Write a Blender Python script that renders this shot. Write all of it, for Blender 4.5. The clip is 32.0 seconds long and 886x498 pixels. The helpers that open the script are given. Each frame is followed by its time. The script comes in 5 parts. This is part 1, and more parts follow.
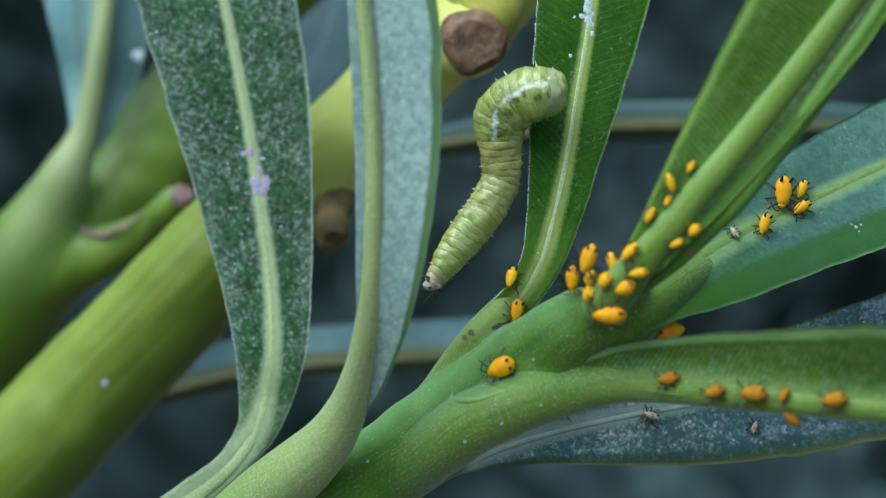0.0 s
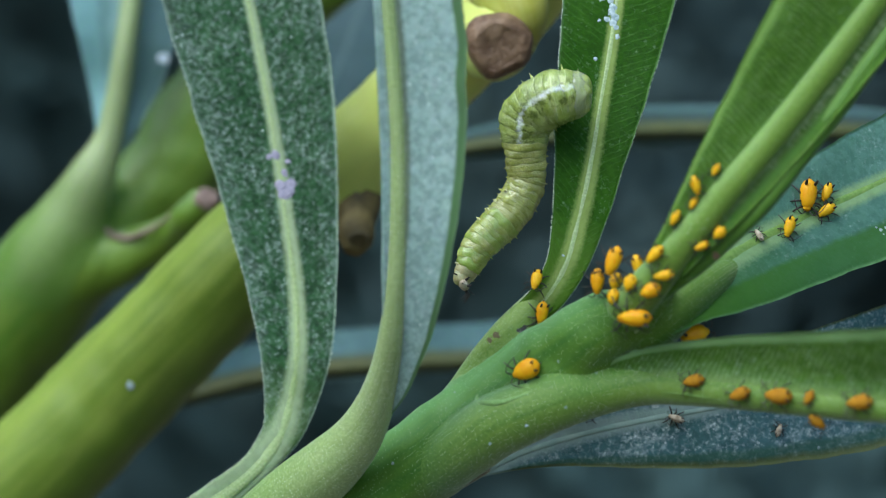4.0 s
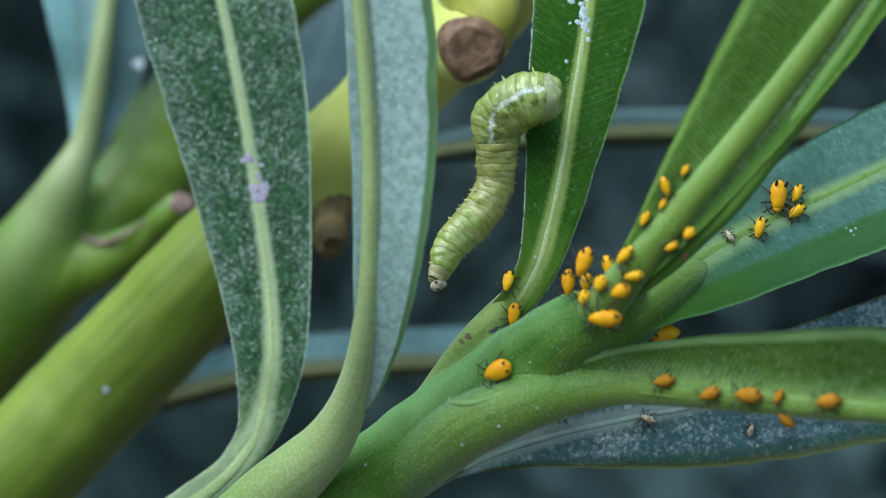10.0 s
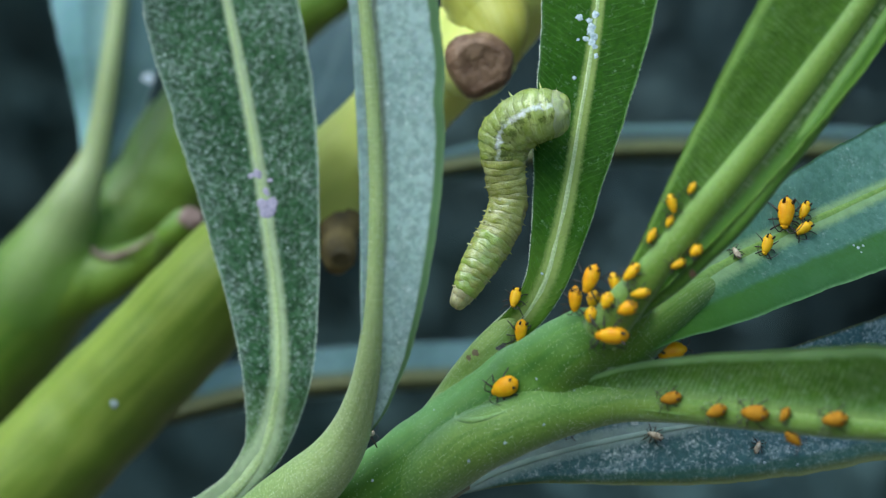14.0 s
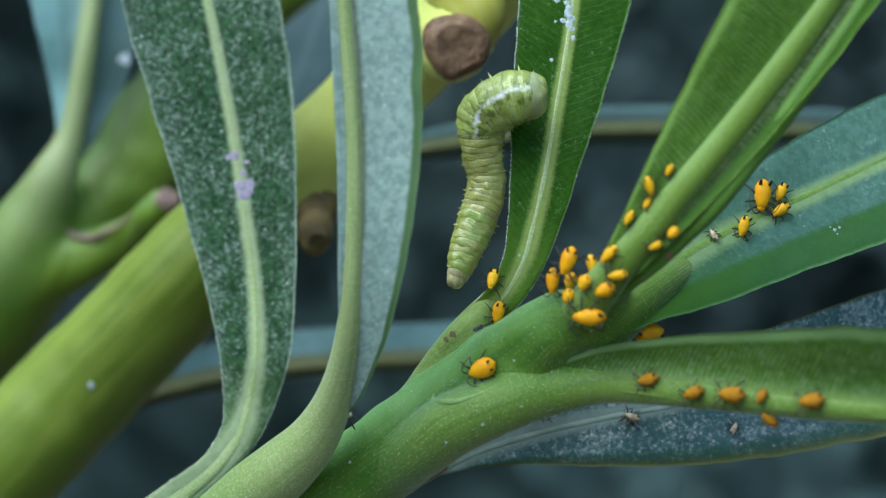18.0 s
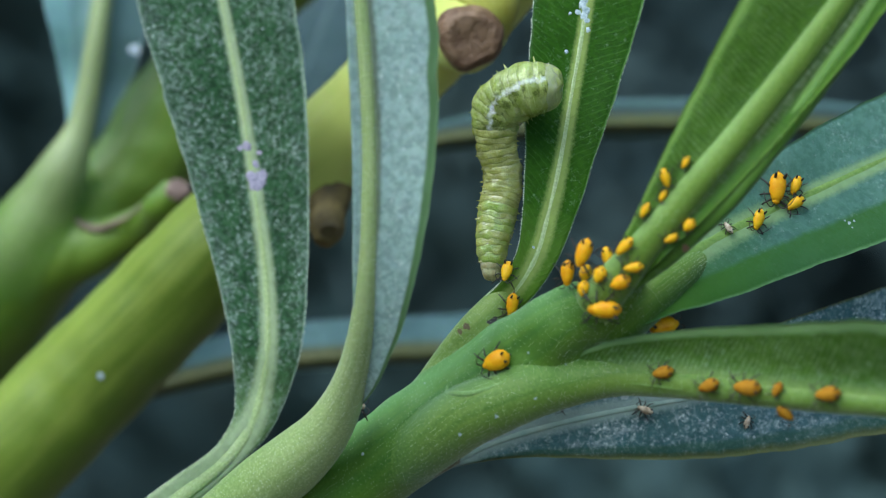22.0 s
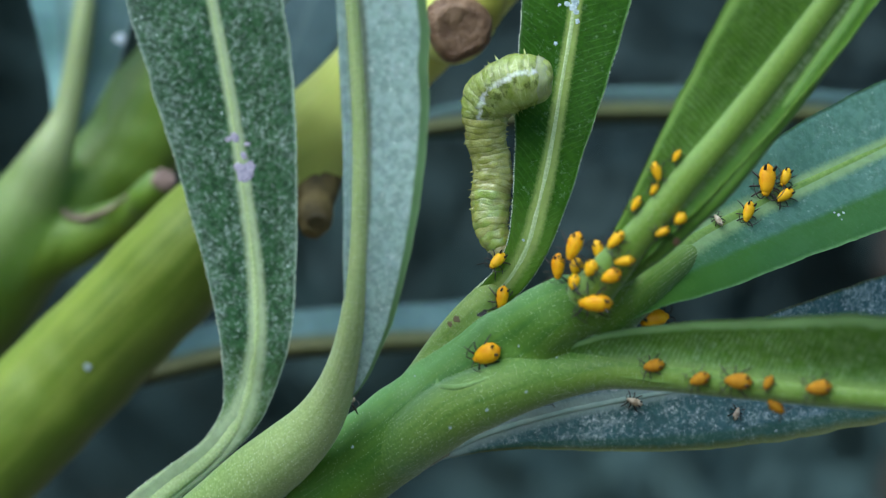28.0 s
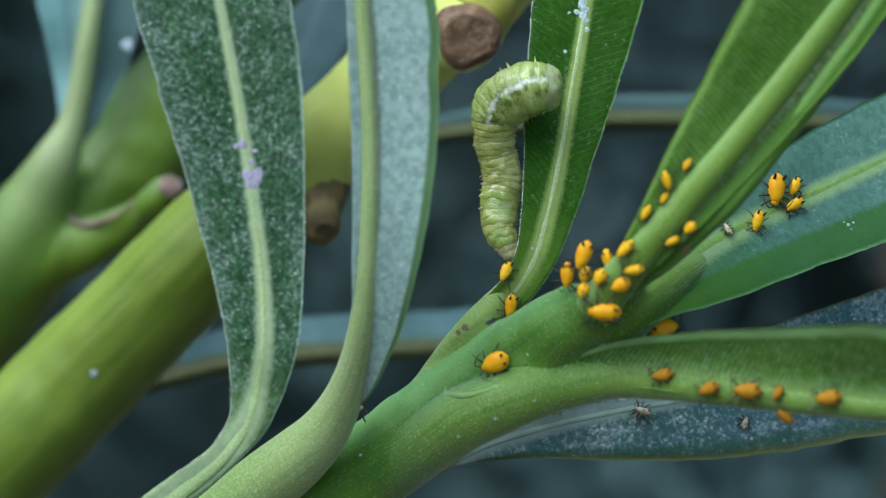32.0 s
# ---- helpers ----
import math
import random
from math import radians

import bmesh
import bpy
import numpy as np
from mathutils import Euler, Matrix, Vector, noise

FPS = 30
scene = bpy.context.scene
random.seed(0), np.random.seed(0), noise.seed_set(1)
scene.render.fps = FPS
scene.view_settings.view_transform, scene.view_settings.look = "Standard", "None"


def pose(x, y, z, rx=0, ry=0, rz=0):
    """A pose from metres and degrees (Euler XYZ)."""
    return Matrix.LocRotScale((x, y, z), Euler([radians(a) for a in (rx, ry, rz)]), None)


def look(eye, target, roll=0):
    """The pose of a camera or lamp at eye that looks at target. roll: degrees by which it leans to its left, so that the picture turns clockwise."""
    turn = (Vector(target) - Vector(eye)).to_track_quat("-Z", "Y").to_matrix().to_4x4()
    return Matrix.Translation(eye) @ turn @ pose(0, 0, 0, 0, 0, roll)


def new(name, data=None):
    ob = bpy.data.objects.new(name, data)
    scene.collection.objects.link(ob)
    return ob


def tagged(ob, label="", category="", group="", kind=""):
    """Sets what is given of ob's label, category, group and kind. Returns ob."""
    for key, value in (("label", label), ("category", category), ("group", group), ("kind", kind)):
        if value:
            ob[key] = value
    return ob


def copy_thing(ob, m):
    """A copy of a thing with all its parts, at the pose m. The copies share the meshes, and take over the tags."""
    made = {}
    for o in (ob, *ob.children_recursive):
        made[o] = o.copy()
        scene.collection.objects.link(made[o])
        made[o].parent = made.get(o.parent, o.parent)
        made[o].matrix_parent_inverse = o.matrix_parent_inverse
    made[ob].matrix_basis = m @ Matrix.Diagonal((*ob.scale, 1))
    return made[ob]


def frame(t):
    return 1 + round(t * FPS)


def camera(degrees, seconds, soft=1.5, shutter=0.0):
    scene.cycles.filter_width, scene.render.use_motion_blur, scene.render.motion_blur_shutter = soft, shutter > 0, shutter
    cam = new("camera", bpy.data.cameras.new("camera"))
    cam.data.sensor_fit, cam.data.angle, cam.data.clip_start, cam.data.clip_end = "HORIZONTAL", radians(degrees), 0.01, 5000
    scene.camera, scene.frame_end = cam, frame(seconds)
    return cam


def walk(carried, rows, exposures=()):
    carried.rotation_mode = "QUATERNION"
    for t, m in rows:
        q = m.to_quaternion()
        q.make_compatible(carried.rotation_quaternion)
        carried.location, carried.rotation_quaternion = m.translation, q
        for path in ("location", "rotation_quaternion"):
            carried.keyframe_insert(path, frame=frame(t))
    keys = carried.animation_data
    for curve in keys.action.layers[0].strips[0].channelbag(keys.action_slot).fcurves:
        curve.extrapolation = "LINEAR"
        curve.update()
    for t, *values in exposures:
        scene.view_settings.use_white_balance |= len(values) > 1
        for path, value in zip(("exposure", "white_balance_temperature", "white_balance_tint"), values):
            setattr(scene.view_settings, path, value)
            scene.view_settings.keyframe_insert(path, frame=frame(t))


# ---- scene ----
# A shrub shoot seen from a hand's width. Lengths below are in millimetres, MM turns them into metres.
MM = 0.001
cam = camera(20, 32.0, soft=1.2)
cam.data.dof.use_dof = True
cam.data.dof.focus_distance = 0.1485
cam.data.dof.aperture_fstop = 34
walk(cam, [
    (0, pose(0.00019, -0.14626, 0.00021, 89.674, 0.115, -0.302)),
    (0.5, pose(0.00019, -0.14623, 0.00013, 89.702, 0.084, -0.56)),
    (1, pose(0.00033, -0.1464, 0.00006, 89.828, 0.083, -0.335)),
    (1.5, pose(0.00003, -0.14636, 0.00016, 89.592, 0.002, -0.479)),
    (2, pose(-0.00009, -0.14682, 0.00019, 89.762, -0.009, 0.111)),
    (2.5, pose(-0.00013, -0.14672, 0.00014, 89.568, 0.022, 0.103)),
    (4.5, pose(-0.00003, -0.14652, -0.00008, 89.847, 0.117, 0.286)),
    (5, pose(-0.00021, -0.14645, -0.00026, 89.756, 0.12, 0.661)),
    (5.5, pose(-0.00022, -0.14643, -0.00038, 89.86, 0.101, 0.802)),
    (6, pose(-0.00018, -0.14653, -0.00033, 89.863, 0.099, 0.729)),
    (6.5, pose(-0.00008, -0.14667, -0.00042, 90.02, 0.121, 0.693)),
    (7, pose(0.00012, -0.14698, -0.00057, 90.208, 0.141, 0.797)),
    (7.5, pose(-0.00002, -0.14689, -0.00052, 90.159, 0.08, 1.135)),
    (8, pose(0.00006, -0.14682, -0.00033, 90.094, 0.144, 0.345)),
    (8.5, pose(0.00037, -0.14706, -0.00056, 90.225, 0.156, 0.253)),
    (9, pose(0.00072, -0.14729, -0.00056, 90.269, 0.231, 0.218)),
    (9.5, pose(0.00058, -0.14717, -0.0006, 89.892, 0.291, -0.413)),
    (10, pose(0.00076, -0.14722, -0.00048, 90.044, 0.267, -0.143)),
    (10.5, pose(0.00086, -0.14707, -0.00035, 90.051, 0.299, -0.19)),
    (11, pose(0.00099, -0.14712, -0.00043, 90.162, 0.253, -0.359)),
    (11.5, pose(0.00125, -0.1472, -0.00044, 90.434, 0.167, 0.075)),
    (12, pose(0.00124, -0.14737, -0.00049, 90.499, 0.246, -0.145)),
    (12.5, pose(0.0013, -0.14735, -0.00046, 90.545, 0.167, 0.242)),
    (13, pose(0.0013, -0.14732, -0.00031, 90.471, 0.242, 0.274)),
    (13.5, pose(0.00137, -0.14732, -0.00024, 90.427, 0.216, 0.207)),
    (14, pose(0.00115, -0.14736, -0.00004, 90.245, 0.122, 0.174)),
    (14.5, pose(0.00106, -0.14741, -0.00018, 90.324, 0.174, -0.319)),
    (16.5, pose(0.00107, -0.1474, 0.00015, 90.261, 0.019, -0.305)),
    (17, pose(0.00132, -0.14753, 0.00012, 90.258, 0.045, -0.49)),
    (17.5, pose(0.0013, -0.14759, -0.0001, 90.237, 0.058, -0.204)),
    (18, pose(0.00092, -0.14748, 0.00007, 89.787, 0.118, -0.43)),
    (18.5, pose(0.00063, -0.14749, -0.0001, 89.735, 0.093, -0.112)),
    (19, pose(0.00034, -0.14751, -0.00019, 89.75, 0, 0.123)),
    (19.5, pose(0.00029, -0.14737, -0.00021, 89.724, -0.067, -0.025)),
    (20, pose(0.0002, -0.1472, -0.00019, 89.778, -0.044, -0.63)),
    (20.5, pose(-0.00017, -0.14702, -0.00011, 89.591, -0.063, -0.668)),
    (21, pose(-0.00017, -0.14705, -0.00004, 89.521, -0.052, -0.532)),
    (21.5, pose(-0.00033, -0.14704, -0.00004, 89.657, -0.156, -0.421)),
    (22, pose(-0.00012, -0.14709, -0.00007, 89.65, -0.137, -0.515)),
    (22.5, pose(-0.00012, -0.14704, -0.00003, 89.658, -0.159, -0.608)),
    (23, pose(-0.00014, -0.14694, 0.00017, 89.677, -0.197, -0.638)),
    (23.5, pose(-0.0003, -0.14692, 0.00022, 89.596, -0.102, -0.955)),
    (24, pose(-0.0004, -0.14678, 0.00023, 89.633, -0.247, -0.685)),
    (24.5, pose(-0.00051, -0.14675, 0.00022, 89.515, -0.227, -0.542)),
    (25, pose(-0.00051, -0.14685, 0.00021, 89.634, -0.231, -0.569)),
    (25.5, pose(-0.00052, -0.1468, 0.0003, 89.465, -0.197, -0.491)),
    (27.5, pose(-0.00091, -0.1469, 0.00093, 89.091, 0.011, -0.902)),
    (28, pose(-0.00108, -0.14686, 0.00086, 89.121, -0.081, -1.122)),
    (28.5, pose(-0.00102, -0.14683, 0.00069, 89.317, -0.209, -0.088)),
    (29, pose(-0.00142, -0.14666, 0.00085, 89.099, -0.238, -0.115)),
    (29.5, pose(-0.00146, -0.14656, 0.00093, 89.179, -0.264, -0.303)),
    (30, pose(-0.0017, -0.14684, 0.00077, 89.42, -0.372, -0.184)),
    (30.5, pose(-0.0017, -0.14684, 0.00086, 89.407, -0.332, -0.888)),
    (31, pose(-0.00157, -0.14674, 0.00099, 89.347, -0.342, -1.102)),
    (31.5, pose(-0.0015, -0.14655, 0.00109, 89.284, -0.307, -1.08)),
    (32, pose(-0.00153, -0.14649, 0.00097, 89.258, -0.316, -1.1))
], exposures=[(0, 0.55, 5900, 2), (32, 0.55, 5900, 2)])

# ---------------------------------------------------------------- light
world = bpy.data.worlds.new("sky")
scene.world = world
world.use_nodes = True
wt = world.node_tree
sky = wt.nodes.new("ShaderNodeTexSky")
sky.sky_type = "NISHITA"
sky.sun_disc = False
sky.sun_elevation = radians(55)
sky.sun_rotation = radians(216)
wt.nodes["Background"].inputs[1].default_value = 0.15
wt.links.new(sky.outputs[0], wt.nodes["Background"].inputs[0])
sun = new("sun", bpy.data.lights.new("sun", "SUN"))
sun.data.energy = 2.85
sun.data.angle = radians(60)
sun.data.color = (1.0, 0.97, 0.92)
sun.matrix_world = look((-0.45, -0.54, 1.0), (0, 0, 0))


# ---------------------------------------------------------------- materials
class Mat:
    """A node material with short ways to add nodes."""

    def __init__(self, name, rough=0.5, spec=0.5):
        self.m = bpy.data.materials.new(name)
        self.m.use_nodes = True
        self.t = self.m.node_tree
        self.b = self.t.nodes["Principled BSDF"]
        self.b.inputs["Roughness"].default_value = rough
        self.b.inputs["Specular IOR Level"].default_value = spec

    def put(self, socket, v):
        if hasattr(v, "is_output"):
            self.t.links.new(v, socket)
        elif v is not None:
            socket.default_value = v

    def node(self, kind, out=0, **ins):
        n = self.t.nodes.new(kind)
        for k, v in ins.items():
            self.put(n.inputs[int(k[1:])] if k[0] == "_" and k[1:].isdigit() else n.inputs[k], v)
        return n.outputs[out]

    def coord(self, which="Object"):
        return self.t.nodes.new("ShaderNodeTexCoord").outputs[which]

    def noise(self, vec, scale, detail=3.0, rough=0.55, distort=0.0):
        return self.node("ShaderNodeTexNoise", Vector=vec, Scale=scale, Detail=detail, Roughness=rough, Distortion=distort)

    def math(self, op, a, b=0.0):
        n = self.t.nodes.new("ShaderNodeMath")
        n.operation = op
        self.put(n.inputs[0], a)
        self.put(n.inputs[1], b)
        return n.outputs[0]

    def ramp(self, fac, stops):
        n = self.t.nodes.new("ShaderNodeValToRGB")
        e = n.color_ramp.elements
        while len(e) < len(stops):
            e.new(0.5)
        for i, (p, c) in enumerate(stops):
            e[i].position = p
            e[i].color = (*c, 1) if isinstance(c, tuple) else (c, c, c, 1)
        self.put(n.inputs[0], fac)
        return n.outputs[0]

    def mix(self, fac, a, b):
        n = self.t.nodes.new("ShaderNodeMix")
        n.data_type = "RGBA"
        self.put(n.inputs[0], fac)
        self.put(n.inputs[6], (*a, 1) if isinstance(a, tuple) else a)
        self.put(n.inputs[7], (*b, 1) if isinstance(b, tuple) else b)
        return n.outputs[2]

    def split(self, vec):
        n = self.t.nodes.new("ShaderNodeSeparateXYZ")
        self.put(n.inputs[0], vec)
        return n.outputs

    def color(self, v):
        self.put(self.b.inputs["Base Color"], (*v, 1) if isinstance(v, tuple) else v)

    def rough(self, v):
        self.put(self.b.inputs["Roughness"], v)

    def sss(self, w, radius, scale=0.001):
        self.b.inputs["Subsurface Weight"].default_value = w
        self.b.inputs["Subsurface Radius"].default_value = radius
        self.b.inputs["Subsurface Scale"].default_value = scale

    def bump(self, h, dist, strength=1.0):
        n = self.t.nodes.new("ShaderNodeBump")
        n.inputs["Strength"].default_value = strength
        n.inputs["Distance"].default_value = dist
        self.put(n.inputs["Height"], h)
        self.t.links.new(n.outputs[0], self.b.inputs["Normal"])


def leaf_mat(name, deep, pale, speck, speck_amount, rim, vein=0.35, vein_gap=0.55, rough=0.45, slant=0.6, through_light=0.15, rib=(0.3, 0.4, 0.17), shine=0.2, spec=0.3, mottle=0.35, band=None, zones=(), foot=None):
    """Leaf skin: mottled blade, fine side veins, white flecks, a paler rim. The map runs across the blade (-1 to 1) and along it in mm."""
    k = Mat(name, rough, spec)
    uv = k.split(k.coord("UV"))
    across = k.math("ABSOLUTE", uv[0])
    ob = k.coord("Object")
    big = k.noise(ob, 120, 4)
    fine = k.noise(ob, 5200, 5, 0.65)
    base = k.mix(k.ramp(big, [(0.3, 0.0), (0.7, 1.0)]), deep, pale)
    base = k.mix(k.math("MULTIPLY", k.ramp(fine, [(0.35, 0.0), (0.75, 1.0)]), 0.55), base, pale)
    blot = k.ramp(k.noise(ob, 1900, 3, 0.6), [(0.42, 0.0), (0.6, 1.0)])
    base = k.mix(k.math("MULTIPLY", blot, mottle), base, tuple(c * 0.55 for c in deep))
    # side veins leave the midrib at a slant
    wob = k.math("ADD", k.math("MULTIPLY", k.noise(ob, 420, 3), 0.9), k.math("MULTIPLY", k.noise(ob, 1600, 2), 0.25))
    ph = k.math("ADD", k.math("SUBTRACT", uv[1], k.math("MULTIPLY", across, slant * 4)), wob)
    wave = k.math("SINE", k.math("MULTIPLY", ph, 6.283 / vein_gap))
    line = k.math("MULTIPLY", k.ramp(wave, [(0.5, 0.0), (0.98, 1.0)]), k.ramp(k.noise(ob, 1100, 4, 0.65), [(0.38, 0.0), (0.62, 1.0)]))
    base = k.mix(k.math("MULTIPLY", line, vein), base, tuple(min(1, c * 1.5 + 0.02) for c in pale))
    # white flecks and wax; the grain also paints in glints of leaf hairs
    net = k.noise(ob, 3300, 6, 0.7, 0.4)
    patch = k.math("ADD", k.math("MULTIPLY", k.math("SUBTRACT", k.noise(ob, 420, 3), 0.5), 0.3), k.math("MULTIPLY", k.math("SUBTRACT", k.noise(ob, 1500, 2), 0.5), 0.16))
    dots = k.ramp(k.math("ADD", net, patch), [(0.63 - 0.3 * speck_amount, 0.0), (0.86 - 0.3 * speck_amount, 1.0)])
    cells = k.node("ShaderNodeTexVoronoi", Vector=ob, Scale=4300.0, Randomness=1.0)
    dots = k.math("MULTIPLY", dots, k.ramp(cells, [(0.12, 1.0), (0.62, 0.35)]))
    vor = k.node("ShaderNodeTexVoronoi", Vector=ob, Scale=1150.0, Randomness=1.0)
    grain = k.math("MULTIPLY", k.ramp(vor, [(0.07, 1.0), (0.13, 0.0)]), k.ramp(k.noise(ob, 700, 2), [(0.5, 0.0), (0.62, 1.0)]))
    dots = k.math("MAXIMUM", k.math("MULTIPLY", dots, 0.95), k.math("MULTIPLY", grain, speck_amount * 1.9))
    base = k.mix(dots, base, speck)
    if band:  # the turned-over rim shows the other side of the leaf
        turned = k.ramp(k.math("ADD", uv[0], k.math("MULTIPLY", k.math("SUBTRACT", k.noise(ob, 400, 2), 0.5), 0.06)), [(band[0], 0.0), (band[0] + 0.04, 1.0)])
        base = k.mix(turned, base, band[1])
    for lo, hi, tint, amount, streaky in zones:  # stripes that run along the blade, between two places across it
        where = k.math("ADD", uv[0], k.math("MULTIPLY", k.math("SUBTRACT", k.noise(ob, 900, 2), 0.5), 0.07))
        inside = k.math("MULTIPLY", k.ramp(k.math("MULTIPLY", k.math("SUBTRACT", where, lo - 0.04), 12.5), [(0.0, 0.0), (1.0, 1.0)]), k.ramp(k.math("MULTIPLY", k.math("SUBTRACT", hi + 0.04, where), 12.5), [(0.0, 0.0), (1.0, 1.0)]))
        if streaky:
            inside = k.math("MULTIPLY", inside, k.math("MULTIPLY", k.ramp(wave, [(0.2, 0.3), (0.95, 1.0)]), k.ramp(k.noise(ob, 2100, 4, 0.65), [(0.4, 0.1), (0.64, 1.0)])))
        base = k.mix(k.math("MULTIPLY", inside, amount), base, tint)
    if foot:  # the blade takes the colour of the petiole towards its foot
        low = k.ramp(k.math("ADD", k.math("DIVIDE", uv[1], foot[0]), k.math("MULTIPLY", k.math("SUBTRACT", big, 0.5), 0.3)), [(0.35, 1.0), (1.0, 0.0)])
        base = k.mix(k.math("MULTIPLY", low, 0.85), base, foot[1])
    edge = k.math("MULTIPLY", k.ramp(across, [(0.95, 0.0), (0.99, 1.0)]), k.ramp(k.noise(ob, 2500, 3), [(0.3, 0.25), (0.65, 1.0)]))
    base = k.mix(edge, base, rim)
    at = k.t.nodes.new("ShaderNodeAttribute")
    at.attribute_name = "rib"
    soft = k.ramp(k.math("ADD", at.outputs["Fac"], k.math("MULTIPLY", k.math("SUBTRACT", fine, 0.5), 0.5)), [(0.3, 0.0), (0.75, 1.0)])
    base = k.mix(soft, base, k.mix(k.ramp(k.noise(ob, 1500, 3), [(0.3, 0.0), (0.7, 1.0)]), tuple(c * 0.8 for c in rib), rib))
    k.color(base)
    k.rough(k.ramp(fine, [(0.3, rough - 0.08), (0.7, rough + 0.15)]))
    k.b.inputs["Subsurface Weight"].default_value = through_light
    k.b.inputs["Subsurface Radius"].default_value = (0.5, 1.0, 0.25)
    k.b.inputs["Subsurface Scale"].default_value = 0.00012
    h = k.math("ADD", k.math("MULTIPLY", line, min(0.35, vein)), k.math("ADD", k.math("MULTIPLY", fine, 0.6), k.math("MULTIPLY", dots, 0.35)))
    k.bump(h, 0.00008, 0.8)
    glow = k.t.nodes.new("ShaderNodeBsdfTranslucent")
    k.put(glow.inputs[0], base)
    both = k.t.nodes.new("ShaderNodeMixShader")
    both.inputs[0].default_value = shine
    k.t.links.new(k.b.outputs[0], both.inputs[1])
    k.t.links.new(glow.outputs[0], both.inputs[2])
    k.t.links.new(both.outputs[0], k.t.nodes["Material Output"].inputs[0])
    return k.m


def stem_mat(name, deep, pale, yellow, fuzz=0.35, streak=2200.0, sheen=0.06, relief=0.6, ripe=None, silk=0.38, spec=0.35, flanks=None, root=None):
    """Green bark with lengthwise streaks, patches and small pale warts."""
    k = Mat(name, 0.5, spec)
    uv = k.coord("UV")
    n = k.t.nodes.new("ShaderNodeMapping")
    n.inputs["Scale"].default_value = (6.0, 0.035, 1.0)
    k.t.links.new(uv, n.inputs[0])
    ob = k.coord("Object")
    streaks = k.noise(n.outputs[0], 2.2, 5, 0.6)
    big = k.noise(ob, 90, 3)
    fine = k.noise(ob, streak * 3, 4, 0.7)
    base = k.mix(k.ramp(big, [(0.35, 0.0), (0.68, 1.0)]), deep, pale)
    base = k.mix(k.math("MULTIPLY", k.ramp(streaks, [(0.38, 0.0), (0.66, 1.0)]), 0.6), base, yellow)
    if flanks:  # light painted round the shoot: paler upper flank, the other yellower or shaded darker
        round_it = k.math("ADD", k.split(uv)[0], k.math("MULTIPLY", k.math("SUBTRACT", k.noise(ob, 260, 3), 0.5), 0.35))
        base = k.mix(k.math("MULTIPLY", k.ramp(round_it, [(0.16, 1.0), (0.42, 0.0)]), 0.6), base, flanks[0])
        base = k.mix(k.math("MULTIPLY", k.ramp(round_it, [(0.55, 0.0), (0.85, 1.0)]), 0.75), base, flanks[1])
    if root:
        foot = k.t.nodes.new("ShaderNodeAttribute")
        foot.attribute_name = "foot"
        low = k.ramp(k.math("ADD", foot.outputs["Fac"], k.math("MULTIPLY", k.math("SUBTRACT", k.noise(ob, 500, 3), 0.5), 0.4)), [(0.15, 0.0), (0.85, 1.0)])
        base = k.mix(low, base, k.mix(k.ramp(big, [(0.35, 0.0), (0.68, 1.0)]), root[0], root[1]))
    if ripe:  # the bark turns another colour along the branch, between two places on x in mm
        x = k.math("MULTIPLY", k.math("ADD", k.split(ob)[0], -ripe[0] * 0.001), 1000.0 / (ripe[1] - ripe[0]))
        base = k.mix(k.math("MULTIPLY", k.ramp(x, [(0.0, 0.0), (1.0, 1.0)]), 0.82), base, ripe[2])
    base = k.mix(k.math("MULTIPLY", k.ramp(fine, [(0.45, 0.0), (0.75, 1.0)]), fuzz), base, tuple(min(1, c * 1.5 + 0.05) for c in yellow))
    vor = k.node("ShaderNodeTexVoronoi", Vector=ob, Scale=4200.0, Randomness=1.0)
    dots = k.ramp(k.math("ADD", vor, k.math("MULTIPLY", k.noise(ob, 500, 2), 0.6)), [(0.3, 1.0), (0.42, 0.0)])
    base = k.mix(k.math("MULTIPLY", dots, fuzz), base, (0.62, 0.7, 0.5))
    k.color(base)
    k.rough(k.ramp(fine, [(0.3, silk), (0.7, silk + 0.2)]))
    k.sss(0.2, (0.6, 1.0, 0.2), 0.0002)
    k.b.inputs["Sheen Weight"].default_value = sheen
    k.b.inputs["Sheen Tint"].default_value = (0.8, 1.0, 0.95, 1)
    k.bump(k.math("ADD", k.math("MULTIPLY", fine, 0.6), k.math("ADD", k.math("MULTIPLY", streaks, 0.2), k.math("MULTIPLY", dots, 0.5))), 0.00006, relief)
    return k.m


def plain_mat(name, a, b, rough=0.5, scale=600.0, bump=0.0, sss=0.0, sheen=0.0, contrast=(0.3, 0.7), detail=5, spec=0.4):
    k = Mat(name, rough, spec)
    k.b.inputs["Sheen Weight"].default_value = sheen
    n = k.noise(k.coord("Object"), scale, detail, 0.6)
    k.color(k.mix(k.ramp(n, [(contrast[0], 0.0), (contrast[1], 1.0)]), a, b))
    if bump:
        k.bump(n, bump)
    if sss:
        k.sss(sss, (1.0, 0.6, 0.2), 0.0002)
    return k.m


